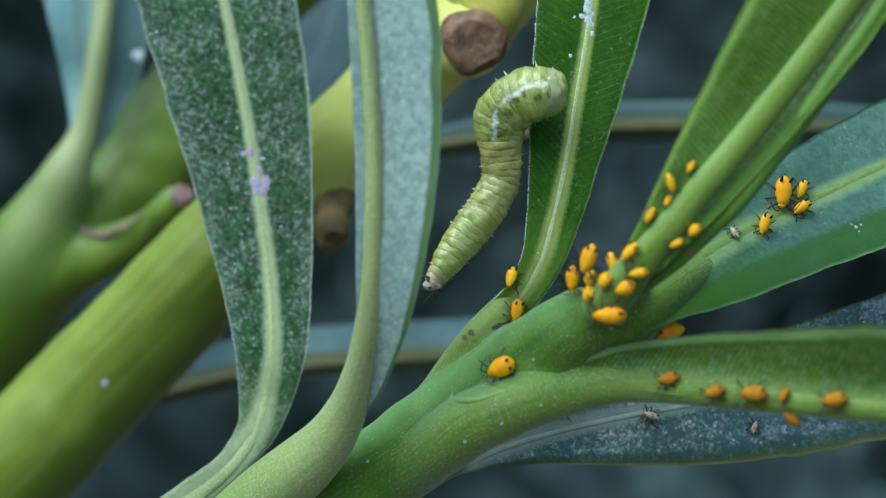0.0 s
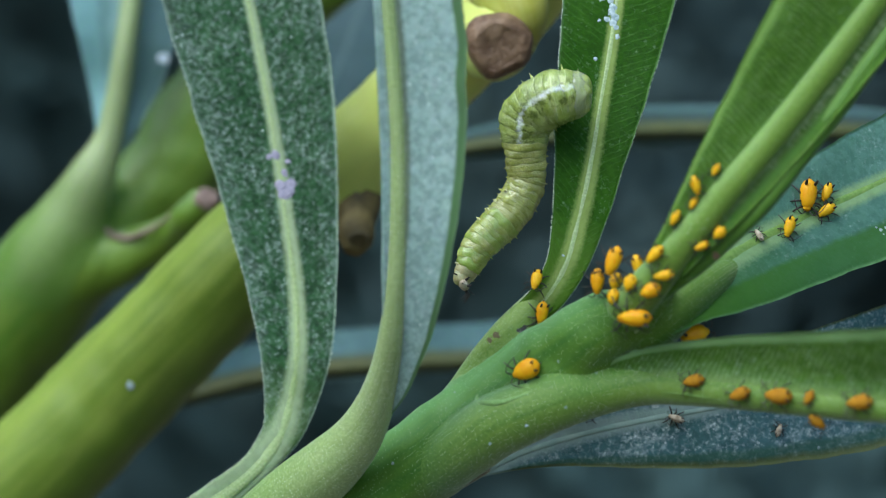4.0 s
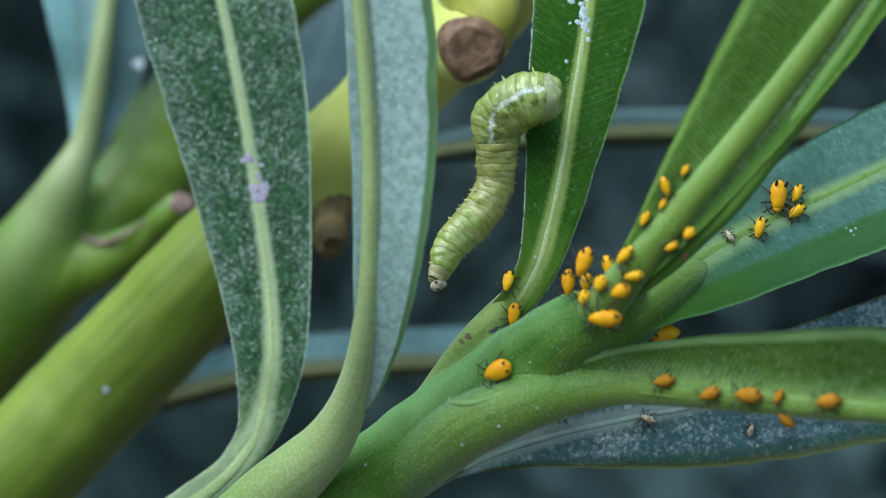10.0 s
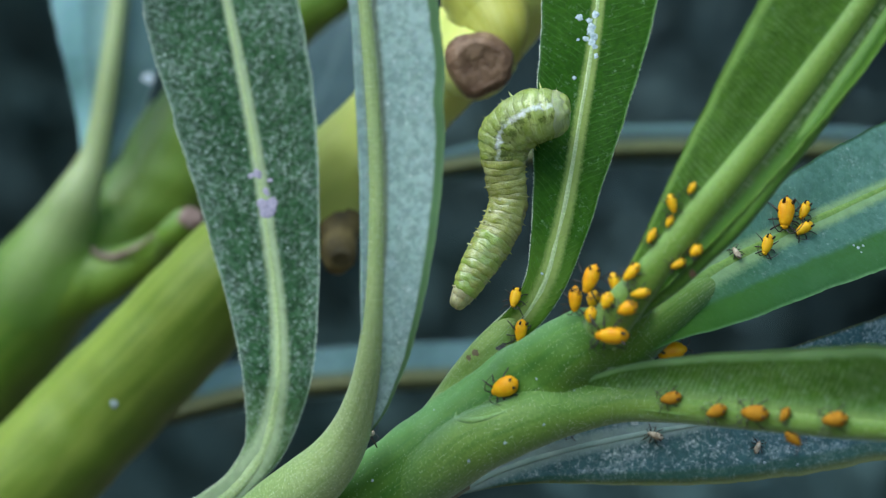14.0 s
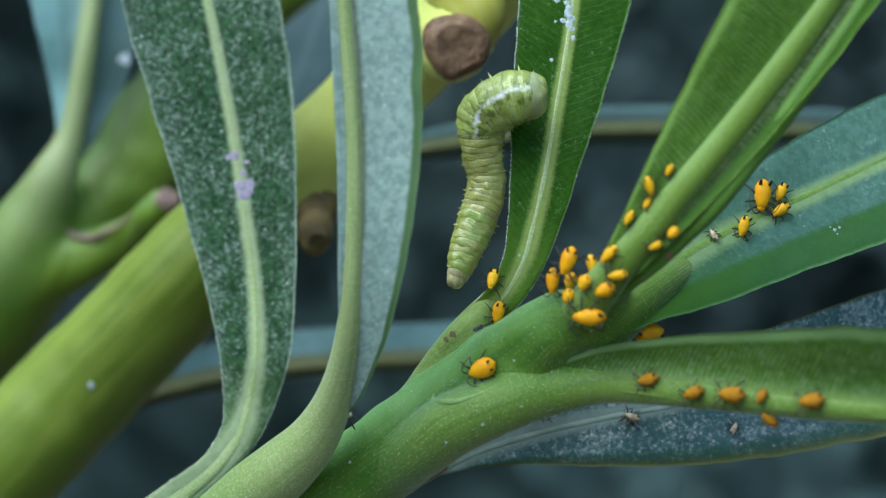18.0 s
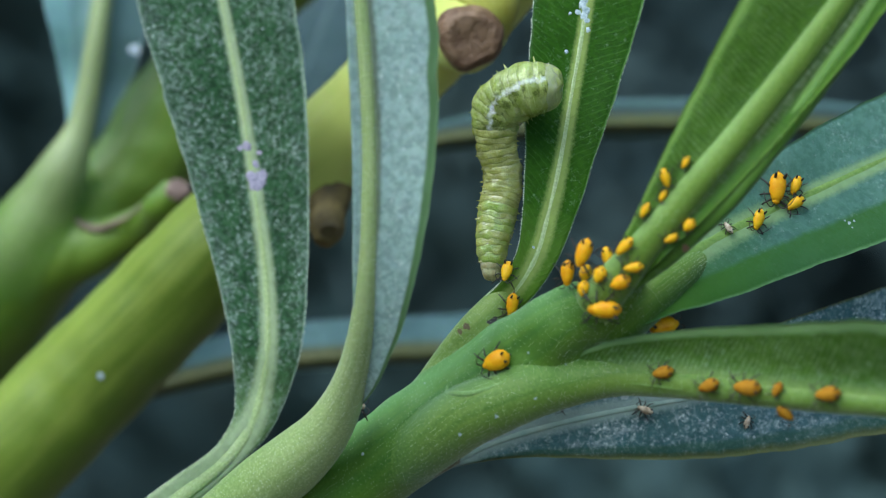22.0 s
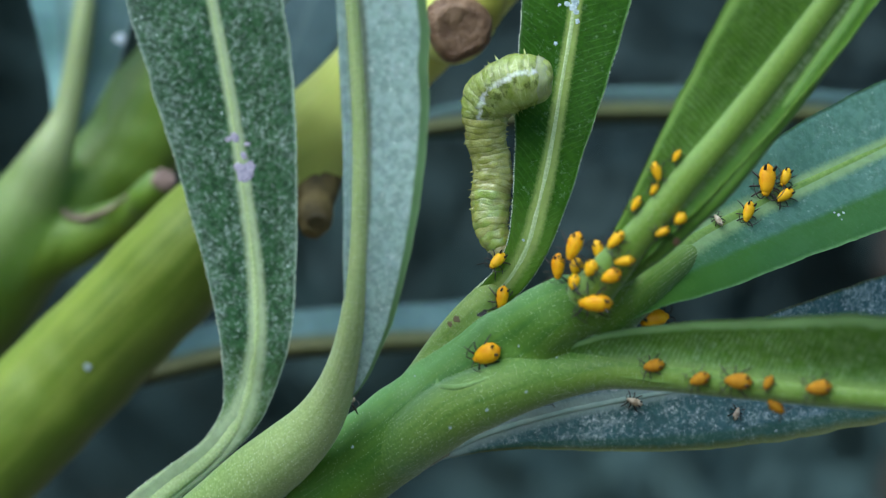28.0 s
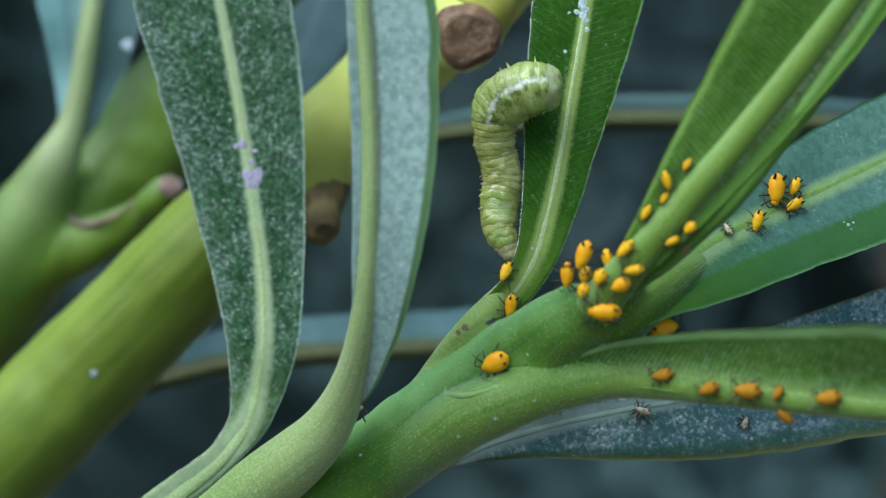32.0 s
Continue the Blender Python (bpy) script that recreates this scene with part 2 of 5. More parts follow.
LEAF_TOP = leaf_mat("leaf_upper_side", (0.01, 0.048, 0.012), (0.04, 0.112, 0.04), (0.43, 0.53, 0.47), 0.49, (0.3, 0.4, 0.31), vein=0.2, rib=(0.34, 0.43, 0.24), shine=0.1, rough=0.55, spec=0.18, mottle=0.75, foot=(19, (0.17, 0.25, 0.08)), zones=((-1.1, -0.72, (0.2, 0.26, 0.24), 0.4, True), (0.7, 1.1, (0.2, 0.28, 0.24), 0.3, True)))
LEAF_BRIGHT = leaf_mat("leaf_fresh_upper_side", (0.015, 0.06, 0.002), (0.036, 0.108, 0.005), (0.26, 0.38, 0.22), 0.16, (0.12, 0.22, 0.08), vein=0.3, vein_gap=0.5, slant=0.45, rib=(0.25, 0.34, 0.09), shine=0.15, rough=0.55, spec=0.08, foot=(8, (0.1, 0.19, 0.02)))
# the dark zone right of the midrib is its groove shadow, painted on
LEAF_UNDER = leaf_mat("leaf_underside_grey", (0.3, 0.45, 0.41), (0.5, 0.65, 0.6), (0.7, 0.8, 0.76), 0.4, (0.18, 0.29, 0.15), vein=0.1, mottle=0.5, band=(0.84, (0.13, 0.24, 0.1)), rib=(0.31, 0.39, 0.17), shine=0.42, spec=0.15, zones=((0.09, 0.17, (0.1, 0.12, 0.06), 0.8, False),))
LEAF_YOUNG = leaf_mat("leaf_young_underside", (0.042, 0.122, 0.005), (0.08, 0.17, 0.016), (0.3, 0.42, 0.28), 0.2, (0.2, 0.33, 0.15), vein=0.3, vein_gap=0.33, slant=0.3, rib=(0.17, 0.28, 0.06), shine=0.25, zones=((-0.78, -0.2, (0.26, 0.38, 0.2), 0.48, True), (-1.1, -0.84, (0.2, 0.34, 0.13), 0.85, False)))
LEAF_CURLED = leaf_mat("leaf_curled_underside", (0.045, 0.13, 0.003), (0.085, 0.185, 0.01), (0.3, 0.43, 0.24), 0.14, (0.2, 0.36, 0.07), vein=0.45, vein_gap=0.3, slant=0.1, rib=(0.12, 0.23, 0.02), shine=0.3, zones=((0.3, 0.66, (0.3, 0.42, 0.2), 0.85, True), (0.68, 0.72, (0.05, 0.14, 0.006), 0.7, False), (0.7, 0.9, (0.055, 0.16, 0.006), 0.8, False), (-0.75, -0.3, (0.2, 0.32, 0.1), 0.4, True), (-1.1, -0.88, (0.22, 0.38, 0.07), 0.7, False)))
LEAF_BLUE = leaf_mat("leaf_waxy_upper_side", (0.05, 0.14, 0.095), (0.11, 0.225, 0.175), (0.35, 0.46, 0.42), 0.22, (0.12, 0.24, 0.1), vein=0.1, rib=(0.25, 0.39, 0.18), zones=((0.48, 0.66, (0.045, 0.13, 0.04), 0.6, True), (0.5, 1.1, (0.042, 0.13, 0.014), 0.8, False)), spec=0.14, foot=(15, (0.055, 0.15, 0.01)))
LEAF_DARK = leaf_mat("leaf_shaded_waxy", (0.035, 0.11, 0.115), (0.09, 0.195, 0.21), (0.7, 0.8, 0.82), 0.56, (0.14, 0.16, 0.05), vein=0.1, rib=(0.3, 0.42, 0.4), zones=((0.74, 0.93, (0.03, 0.1, 0.055), 0.7, False), (0.9, 1.1, (0.11, 0.135, 0.035), 0.9, False)))
# fold shading painted in: bright left margin, darker by the midrib and right
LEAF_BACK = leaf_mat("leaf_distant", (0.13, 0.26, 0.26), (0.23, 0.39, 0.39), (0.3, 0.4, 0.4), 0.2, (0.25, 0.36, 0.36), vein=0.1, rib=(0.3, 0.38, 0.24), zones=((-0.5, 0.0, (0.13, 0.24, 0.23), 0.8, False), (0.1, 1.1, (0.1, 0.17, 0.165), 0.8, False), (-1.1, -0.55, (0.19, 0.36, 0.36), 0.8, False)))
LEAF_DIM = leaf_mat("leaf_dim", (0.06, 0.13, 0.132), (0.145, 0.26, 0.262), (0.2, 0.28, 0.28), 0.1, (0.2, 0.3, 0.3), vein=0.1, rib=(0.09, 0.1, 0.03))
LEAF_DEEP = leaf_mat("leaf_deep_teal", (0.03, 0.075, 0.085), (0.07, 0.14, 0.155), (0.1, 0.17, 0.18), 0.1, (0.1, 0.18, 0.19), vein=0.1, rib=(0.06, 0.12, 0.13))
# sky-lit edges painted as paler bands along a darkened blade
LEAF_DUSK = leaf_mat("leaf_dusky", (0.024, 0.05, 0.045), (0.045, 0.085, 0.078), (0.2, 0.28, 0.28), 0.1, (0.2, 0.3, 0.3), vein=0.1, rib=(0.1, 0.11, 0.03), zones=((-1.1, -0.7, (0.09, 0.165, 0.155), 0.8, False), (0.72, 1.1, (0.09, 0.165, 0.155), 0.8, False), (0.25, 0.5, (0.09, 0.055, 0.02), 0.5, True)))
RIB_PALE = stem_mat("midrib_pale", (0.2, 0.28, 0.09), (0.29, 0.37, 0.15), (0.38, 0.46, 0.24), 0.5, sheen=0.16)
RIB_GREEN = plain_mat("midrib_green", (0.1, 0.2, 0.025), (0.17, 0.28, 0.055), 0.5, 2600, 0.00008, 0.15, 0.14)
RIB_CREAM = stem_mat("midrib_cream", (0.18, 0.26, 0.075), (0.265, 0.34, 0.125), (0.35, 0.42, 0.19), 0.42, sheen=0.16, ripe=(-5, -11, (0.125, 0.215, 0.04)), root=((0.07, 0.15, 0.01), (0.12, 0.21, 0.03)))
RIB_SOFT = plain_mat("midrib_soft", (0.16, 0.21, 0.07), (0.25, 0.3, 0.13), 0.5, 300, 0.00003, 0.1, 0.1)
RIB_OLIVE = plain_mat("midrib_olive", (0.06, 0.075, 0.02), (0.095, 0.105, 0.03), 0.5, 700, 0.00006)
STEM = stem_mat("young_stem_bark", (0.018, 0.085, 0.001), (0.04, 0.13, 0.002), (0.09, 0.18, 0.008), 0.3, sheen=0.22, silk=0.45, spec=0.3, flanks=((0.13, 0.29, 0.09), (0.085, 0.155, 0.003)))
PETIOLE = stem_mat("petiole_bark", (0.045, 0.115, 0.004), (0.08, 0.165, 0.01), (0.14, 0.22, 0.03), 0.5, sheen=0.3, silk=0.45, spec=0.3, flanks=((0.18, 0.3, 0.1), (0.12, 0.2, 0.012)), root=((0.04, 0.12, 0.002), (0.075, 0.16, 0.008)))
# ripe yellow of the old bark is brightened to offset shade from two leaves
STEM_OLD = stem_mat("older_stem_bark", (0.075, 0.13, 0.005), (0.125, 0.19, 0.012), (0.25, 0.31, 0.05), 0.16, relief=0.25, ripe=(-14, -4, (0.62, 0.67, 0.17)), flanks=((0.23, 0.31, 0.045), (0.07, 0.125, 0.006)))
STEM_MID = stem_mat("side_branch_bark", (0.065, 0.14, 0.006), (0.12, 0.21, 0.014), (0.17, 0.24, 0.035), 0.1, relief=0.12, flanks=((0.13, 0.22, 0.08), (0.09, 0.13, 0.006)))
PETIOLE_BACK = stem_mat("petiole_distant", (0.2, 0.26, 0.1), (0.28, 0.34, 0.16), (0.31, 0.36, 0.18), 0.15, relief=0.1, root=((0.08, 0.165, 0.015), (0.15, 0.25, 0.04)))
RIB_DIM = plain_mat("midrib_dim", (0.16, 0.26, 0.23), (0.25, 0.34, 0.3), 0.5, 900, 0.00006)
RIB_DEEP = plain_mat("midrib_deep_teal", (0.06, 0.12, 0.13), (0.09, 0.16, 0.17), 0.5, 900, 0.00006)
RIB_BROWN = plain_mat("petiole_brown", (0.11, 0.13, 0.06), (0.2, 0.17, 0.13), 0.6, 260, 0.00002)
# ridge and rim: lit upper side and shaded lower side painted in
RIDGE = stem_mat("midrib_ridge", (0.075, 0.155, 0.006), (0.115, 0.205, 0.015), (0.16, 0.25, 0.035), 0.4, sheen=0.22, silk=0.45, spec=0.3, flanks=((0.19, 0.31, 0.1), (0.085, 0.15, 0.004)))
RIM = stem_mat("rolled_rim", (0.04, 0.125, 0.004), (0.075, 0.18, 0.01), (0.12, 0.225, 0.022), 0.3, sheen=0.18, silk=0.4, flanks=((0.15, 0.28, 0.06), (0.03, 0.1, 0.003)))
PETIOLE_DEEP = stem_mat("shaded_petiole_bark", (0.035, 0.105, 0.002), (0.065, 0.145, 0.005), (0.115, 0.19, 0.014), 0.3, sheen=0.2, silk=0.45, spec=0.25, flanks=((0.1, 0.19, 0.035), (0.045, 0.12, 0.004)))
PETIOLE_PALE = stem_mat("pale_petiole_bark", (0.085, 0.165, 0.012), (0.14, 0.22, 0.03), (0.2, 0.27, 0.06), 0.5, sheen=0.3, silk=0.45, spec=0.3, root=((0.085, 0.17, 0.012), (0.13, 0.215, 0.03)))
LIP = stem_mat("axil_lip", (0.09, 0.19, 0.025), (0.14, 0.25, 0.055), (0.22, 0.33, 0.12), 0.5, sheen=0.3)
NODE = stem_mat("yellow_node_bark", (0.27, 0.29, 0.03), (0.37, 0.36, 0.05), (0.42, 0.42, 0.1), 0.12)
SCAR_DARK = plain_mat("dry_scar", (0.05, 0.042, 0.015), (0.12, 0.09, 0.04), 0.7, 1500, 0.0001)
SCAR_OLIVE = plain_mat("olive_scar", (0.06, 0.045, 0.015), (0.2, 0.15, 0.05), 0.7, 700, 0.0001)
SCAR_MAUVE = plain_mat("mauve_brown_scar", (0.12, 0.075, 0.06), (0.27, 0.2, 0.17), 0.7, 900, 0.0001)
SCAR = plain_mat("brown_leaf_scar", (0.075, 0.036, 0.018), (0.27, 0.17, 0.1), 0.5, 800, 0.0005)
GOLD = plain_mat("aphid_skin", (0.62, 0.24, 0.002), (0.8, 0.46, 0.006), 0.42, 2200, 0.00004, 0.3, spec=0.2)
BLACK = plain_mat("aphid_limb", (0.012, 0.01, 0.01), (0.03, 0.025, 0.02), 0.4, 2000)
PALE_SKIN = plain_mat("shed_skin", (0.22, 0.16, 0.1), (0.68, 0.6, 0.46), 0.5, 3000)
WAX_BRIGHT = plain_mat("white_wax_drop", (0.5, 0.6, 0.68), (0.8, 0.85, 0.9), 0.3, 4000, 0.0001)
WAX = plain_mat("white_wax", (0.2, 0.28, 0.28), (0.5, 0.58, 0.6), 0.35, 4000, 0.0001)


def larva_mat(name, a, b, stripe, veil=None):
    """Thin wrinkled translucent skin; the tail half shows a broken white line and dark gut spots."""
    k = Mat(name, 0.24)
    ob = k.coord("Object")
    own = k.t.nodes.new("ShaderNodeObjectInfo").outputs["Random"]
    shift = k.t.nodes.new("ShaderNodeVectorMath")
    k.t.links.new(ob, shift.inputs[0])
    k.t.links.new(k.math("MULTIPLY", own, 0.05), shift.inputs[1])
    loose = shift.outputs[0]
    n = k.noise(loose, 1500, 5, 0.65)
    fine = k.noise(loose, 5000, 3)
    squeeze = k.t.nodes.new("ShaderNodeMapping")
    squeeze.inputs["Scale"].default_value = (1.0, 1.0, 7.0)
    k.t.links.new(loose, squeeze.inputs[0])
    folds = k.noise(squeeze.outputs[0], 900, 4, 0.6)
    base = k.mix(k.ramp(n, [(0.3, 0.0), (0.7, 1.0)]), a, b)
    # highlights on the wrinkles, painted as paler lines
    base = k.mix(k.math("MULTIPLY", k.ramp(folds, [(0.56, 0.0), (0.64, 1.0)]), 0.4), base, tuple(min(1, c * 1.25 + 0.08) for c in b))
    if stripe:
        xyz = k.split(ob)
        wob = k.math("MULTIPLY", k.math("SUBTRACT", k.noise(loose, 1700, 3), 0.5), 0.0007)
        x = k.math("ADD", xyz[0], wob)
        line = k.math("MULTIPLY", k.ramp(k.math("MULTIPLY", x, 1000.0), [(0.12, 0.0), (0.26, 1.0), (0.4, 1.0), (0.56, 0.0)]), k.ramp(k.math("MULTIPLY", xyz[1], -1000.0), [(0.2, 0.0), (0.5, 1.0)]))
        spots = k.math("MULTIPLY", k.ramp(k.noise(loose, 2300, 5, 0.7), [(0.49, 0.0), (0.57, 1.0)]), k.ramp(k.math("ADD", k.math("MULTIPLY", x, 500.0), 0.6), [(0.2, 0.0), (0.38, 1.0), (0.9, 1.0), (1.0, 0.3)]))
        base = k.mix(k.math("MULTIPLY", spots, 0.72), base, (0.075, 0.105, 0.015))
        base = k.mix(k.math("MULTIPLY", line, k.ramp(k.noise(loose, 2400, 4, 0.7), [(0.36, 0.15), (0.58, 0.95)])), base, (0.72, 0.78, 0.66))
    if veil:
        base = k.mix(k.math("MULTIPLY", k.ramp(k.noise(loose, 700, 2), [(0.4, 0.0), (0.6, 1.0)]), 0.7), base, veil)
    k.color(base)
    k.sss(0.8, (0.85, 1.0, 0.35), 0.0011)
    k.b.inputs["Coat Weight"].default_value = 0.45
    k.b.inputs["Coat Roughness"].default_value = 0.12
    k.bump(k.math("ADD", k.math("MULTIPLY", folds, 0.5), k.math("ADD", n, k.math("MULTIPLY", fine, 0.4))), 0.00009, 0.8)
    return k.m


LARVA = larva_mat("larva_skin", (0.27, 0.3, 0.055), (0.42, 0.44, 0.145), False)
LARVA_TAIL = larva_mat("larva_tail_skin", (0.24, 0.32, 0.05), (0.41, 0.48, 0.16), True)
LARVA_GREEN = larva_mat("larva_green_skin", (0.28, 0.32, 0.06), (0.44, 0.46, 0.16), False, (0.25, 0.38, 0.07))
LARVA_END = larva_mat("larva_end_skin", (0.29, 0.37, 0.07), (0.44, 0.5, 0.18), False, (0.34, 0.38, 0.22))
YELLOW = plain_mat("nymph_skin", (0.62, 0.3, 0.003), (0.8, 0.51, 0.01), 0.42, 2200, 0.00004, 0.3, spec=0.2)
MAUVE = plain_mat("mauve_crust", (0.2, 0.18, 0.25), (0.4, 0.37, 0.46), 0.7, 4000, 0.0001)
LARVA_HEAD = plain_mat("larva_head_skin", (0.22, 0.2, 0.07), (0.46, 0.44, 0.24), 0.3, 2500, 0.00005, 0.3)
HAIR = plain_mat("plant_hair", (0.5, 0.6, 0.45), (0.7, 0.75, 0.62), 0.4, 3000)
HAIR_DIM = plain_mat("plant_hair_green", (0.2, 0.3, 0.11), (0.36, 0.46, 0.24), 0.5, 3000)
SOIL = plain_mat("soil", (0.06, 0.05, 0.035), (0.12, 0.1, 0.07), 0.9, 40, 0.003, spec=0.1)
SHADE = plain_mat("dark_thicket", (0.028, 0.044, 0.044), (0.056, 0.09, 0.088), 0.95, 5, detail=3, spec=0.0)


def hedge_mat(name, deep, pale):
    k = Mat(name, 0.7, 0.15)
    g = k.t.nodes.new("ShaderNodeNewGeometry")
    n = k.noise(k.coord("Object"), 2.2, 2)
    k.color(k.mix(k.math("MULTIPLY", k.ramp(n, [(0.38, 0.0), (0.64, 1.0)]), k.math("ADD", 0.4, g.outputs["Random Per Island"])), deep, pale))
    return k.m


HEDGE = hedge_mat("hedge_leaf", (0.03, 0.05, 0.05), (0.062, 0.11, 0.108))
# paler than the hedge: brighter foliage behind, its light put into the leaf colour
FAR_LEAF = hedge_mat("far_shrub_leaf", (0.036, 0.058, 0.06), (0.066, 0.104, 0.106))
LOW_LEAF = hedge_mat("low_plant_leaf", (0.05, 0.088, 0.088), (0.09, 0.15, 0.148))


# ---------------------------------------------------------------- building blocks
def V(p):
    return Vector(p) * MM


def spline(pts, n, even=True):
    """Points (any width of tuple) on a smooth curve through pts, evenly spread or as many between each two."""
    p = np.array(pts, float)
    if len(p) == 2:
        return np.linspace(p[0], p[1], n)
    d = np.r_[0, np.cumsum(np.linalg.norm(np.diff(p[:, :3], axis=0), axis=1) + 1e-9)]
    m = np.gradient(p, d, axis=0)
    t = np.linspace(0, d[-1], n) if even else np.interp(np.linspace(0, len(p) - 1, n), np.arange(len(p)), d)
    i = np.clip(np.searchsorted(d, t, side="right") - 1, 0, len(p) - 2)
    h = (d[i + 1] - d[i])[:, None]
    s = ((t - d[i])[:, None]) / h
    return (2 * s**3 - 3 * s**2 + 1) * p[i] + (s**3 - 2 * s**2 + s) * h * m[i] + (3 * s**2 - 2 * s**3) * p[i + 1] + (s**3 - s**2) * h * m[i + 1]


def ease(vals, n):
    """n rows on a smooth curve through rows of values at even steps."""
    p = np.array(vals, float)
    m = np.gradient(p, axis=0)
    t = np.linspace(0, len(p) - 1, n)
    i = np.clip(t.astype(int), 0, len(p) - 2)
    s = (t - i)[:, None]
    return (2 * s**3 - 3 * s**2 + 1) * p[i] + (s**3 - 2 * s**2 + s) * m[i] + (3 * s**2 - 2 * s**3) * p[i + 1] + (s**3 - s**2) * m[i + 1]


def link(name, verts, faces, material, parent=None, label="", uvs=None, smooth=True):
    me = bpy.data.meshes.new(name)
    me.from_pydata([tuple(v) for v in verts], [], faces)
    if smooth:
        me.polygons.foreach_set("use_smooth", [True] * len(me.polygons))
    if uvs is not None:
        lay = me.uv_layers.new(name="map")
        idx = np.empty(len(me.loops), int)
        me.loops.foreach_get("vertex_index", idx)
        lay.data.foreach_set("uv", np.asarray(uvs, float)[idx].ravel())
    me.materials.append(material)
    me.update()
    ob = new(name, me)
    if parent is not None:
        ob.parent = parent
    if label:
        tagged(ob, label)
    return ob


def tube_data(pts, n=60, ring=20, rough=0.0, seed=0, flat=1.0, cap=True):
    """Verts, faces and map of a tube through (x, y, z, radius) in mm."""
    c = spline(pts, n, False)
    verts, uvs, faces = [], [], []
    up = Vector((0.3, -1, 0.4)).normalized()
    along = 0.0
    for i in range(n):
        p = Vector(c[i, :3])
        t = Vector(c[min(i + 1, n - 1), :3] - c[max(i - 1, 0), :3]).normalized()
        a = t.cross(up).normalized()
        b = a.cross(t).normalized()
        if i:
            along += (p - Vector(c[i - 1, :3])).length
        for j in range(ring):
            w = 2 * math.pi * j / ring
            r = max(c[i, 3], 0.01)
            q = p + a * math.cos(w) * r + b * math.sin(w) * r * flat
            if rough:
                q += (q - p).normalized() * rough * noise.noise(q * 0.45 + Vector((seed, 0, 0)))
            verts.append(q * MM)
            uvs.append((abs(2 * j / ring - 1), along))
    for i in range(n - 1):
        for j in range(ring):
            k = (j + 1) % ring
            faces.append((i * ring + j, i * ring + k, (i + 1) * ring + k, (i + 1) * ring + j))
    if cap:
        faces.append(tuple(range(ring))[::-1])
        faces.append(tuple((n - 1) * ring + j for j in range(ring)))
    return verts, faces, uvs


def tube(name, pts, material, parent, label="", n=60, ring=20, rough=0.0, seed=0, flat=1.0):
    v, f, u = tube_data(pts, n, ring, rough, seed, flat)
    ob = link(name, v, f, material, parent, label, u)
    AXES[ob.name] = spline(pts, 500, False)
    return ob


AXES = {}


def depth_in(p, axis):
    """How far the points p lie outside a tube, and the way out of it."""
    best, way = np.full(len(p), 1e9), np.zeros((len(p), 3))
    for k in range(0, len(p), 2000):
        d = p[k:k + 2000, None, :] - axis[None, :, :3]
        length = np.linalg.norm(d, axis=2)
        i = np.argmin(length - axis[None, :, 3], axis=1)
        j = np.arange(len(i))
        best[k:k + 2000] = (length - axis[None, :, 3])[j, i]
        way[k:k + 2000] = d[j, i] / np.maximum(length[j, i], 1e-6)[:, None]
    return best, way


def weld(tubes, reach):
    """Lets tubes that grow out of one another flow together over the given reach in mm, as bark does in a fork."""
    for rank, ob in enumerate(tubes):
        me = ob.data
        p = np.empty(len(me.vertices) * 3)
        me.vertices.foreach_get("co", p)
        p = p.reshape(-1, 3) / MM
        foot = np.zeros(len(p))
        others = [AXES[o.name] for o in tubes if o is not ob]
        own = AXES[ob.name]
        start = [depth_in(p, a)[0] for a in others]
        for other, first in zip(others, start):
            keep = np.clip((first / reach + 0.9) / 0.6, 0, 1) * (first < reach)
            foot = np.maximum(foot, np.clip(1 - first / (3.6 * reach), 0, 1))
            near = np.nonzero(keep > 0)[0]
            if not len(near):
                continue
            q = p[near]
            for _ in range(3):
                a, wa = depth_in(q, own)
                b, wb = depth_in(q, other)
                h = np.clip(0.5 + 0.5 * (b - a) / reach, 0, 1)
                value = b + (a - b) * h - reach * h * (1 - h) + 0.004 * rank
                out = wa * h[:, None] + wb * (1 - h)[:, None]
                out /= np.maximum(np.linalg.norm(out, axis=1), 0.3)[:, None]
                q = q - out * (np.minimum(value, 0) * keep[near])[:, None]
            p[near] = q
        me.vertices.foreach_set("co", (p * MM).ravel())
        at = me.attributes.get("foot") or me.attributes.new("foot", "FLOAT", "POINT")
        at.data.foreach_set("value", foot)
        me.update()


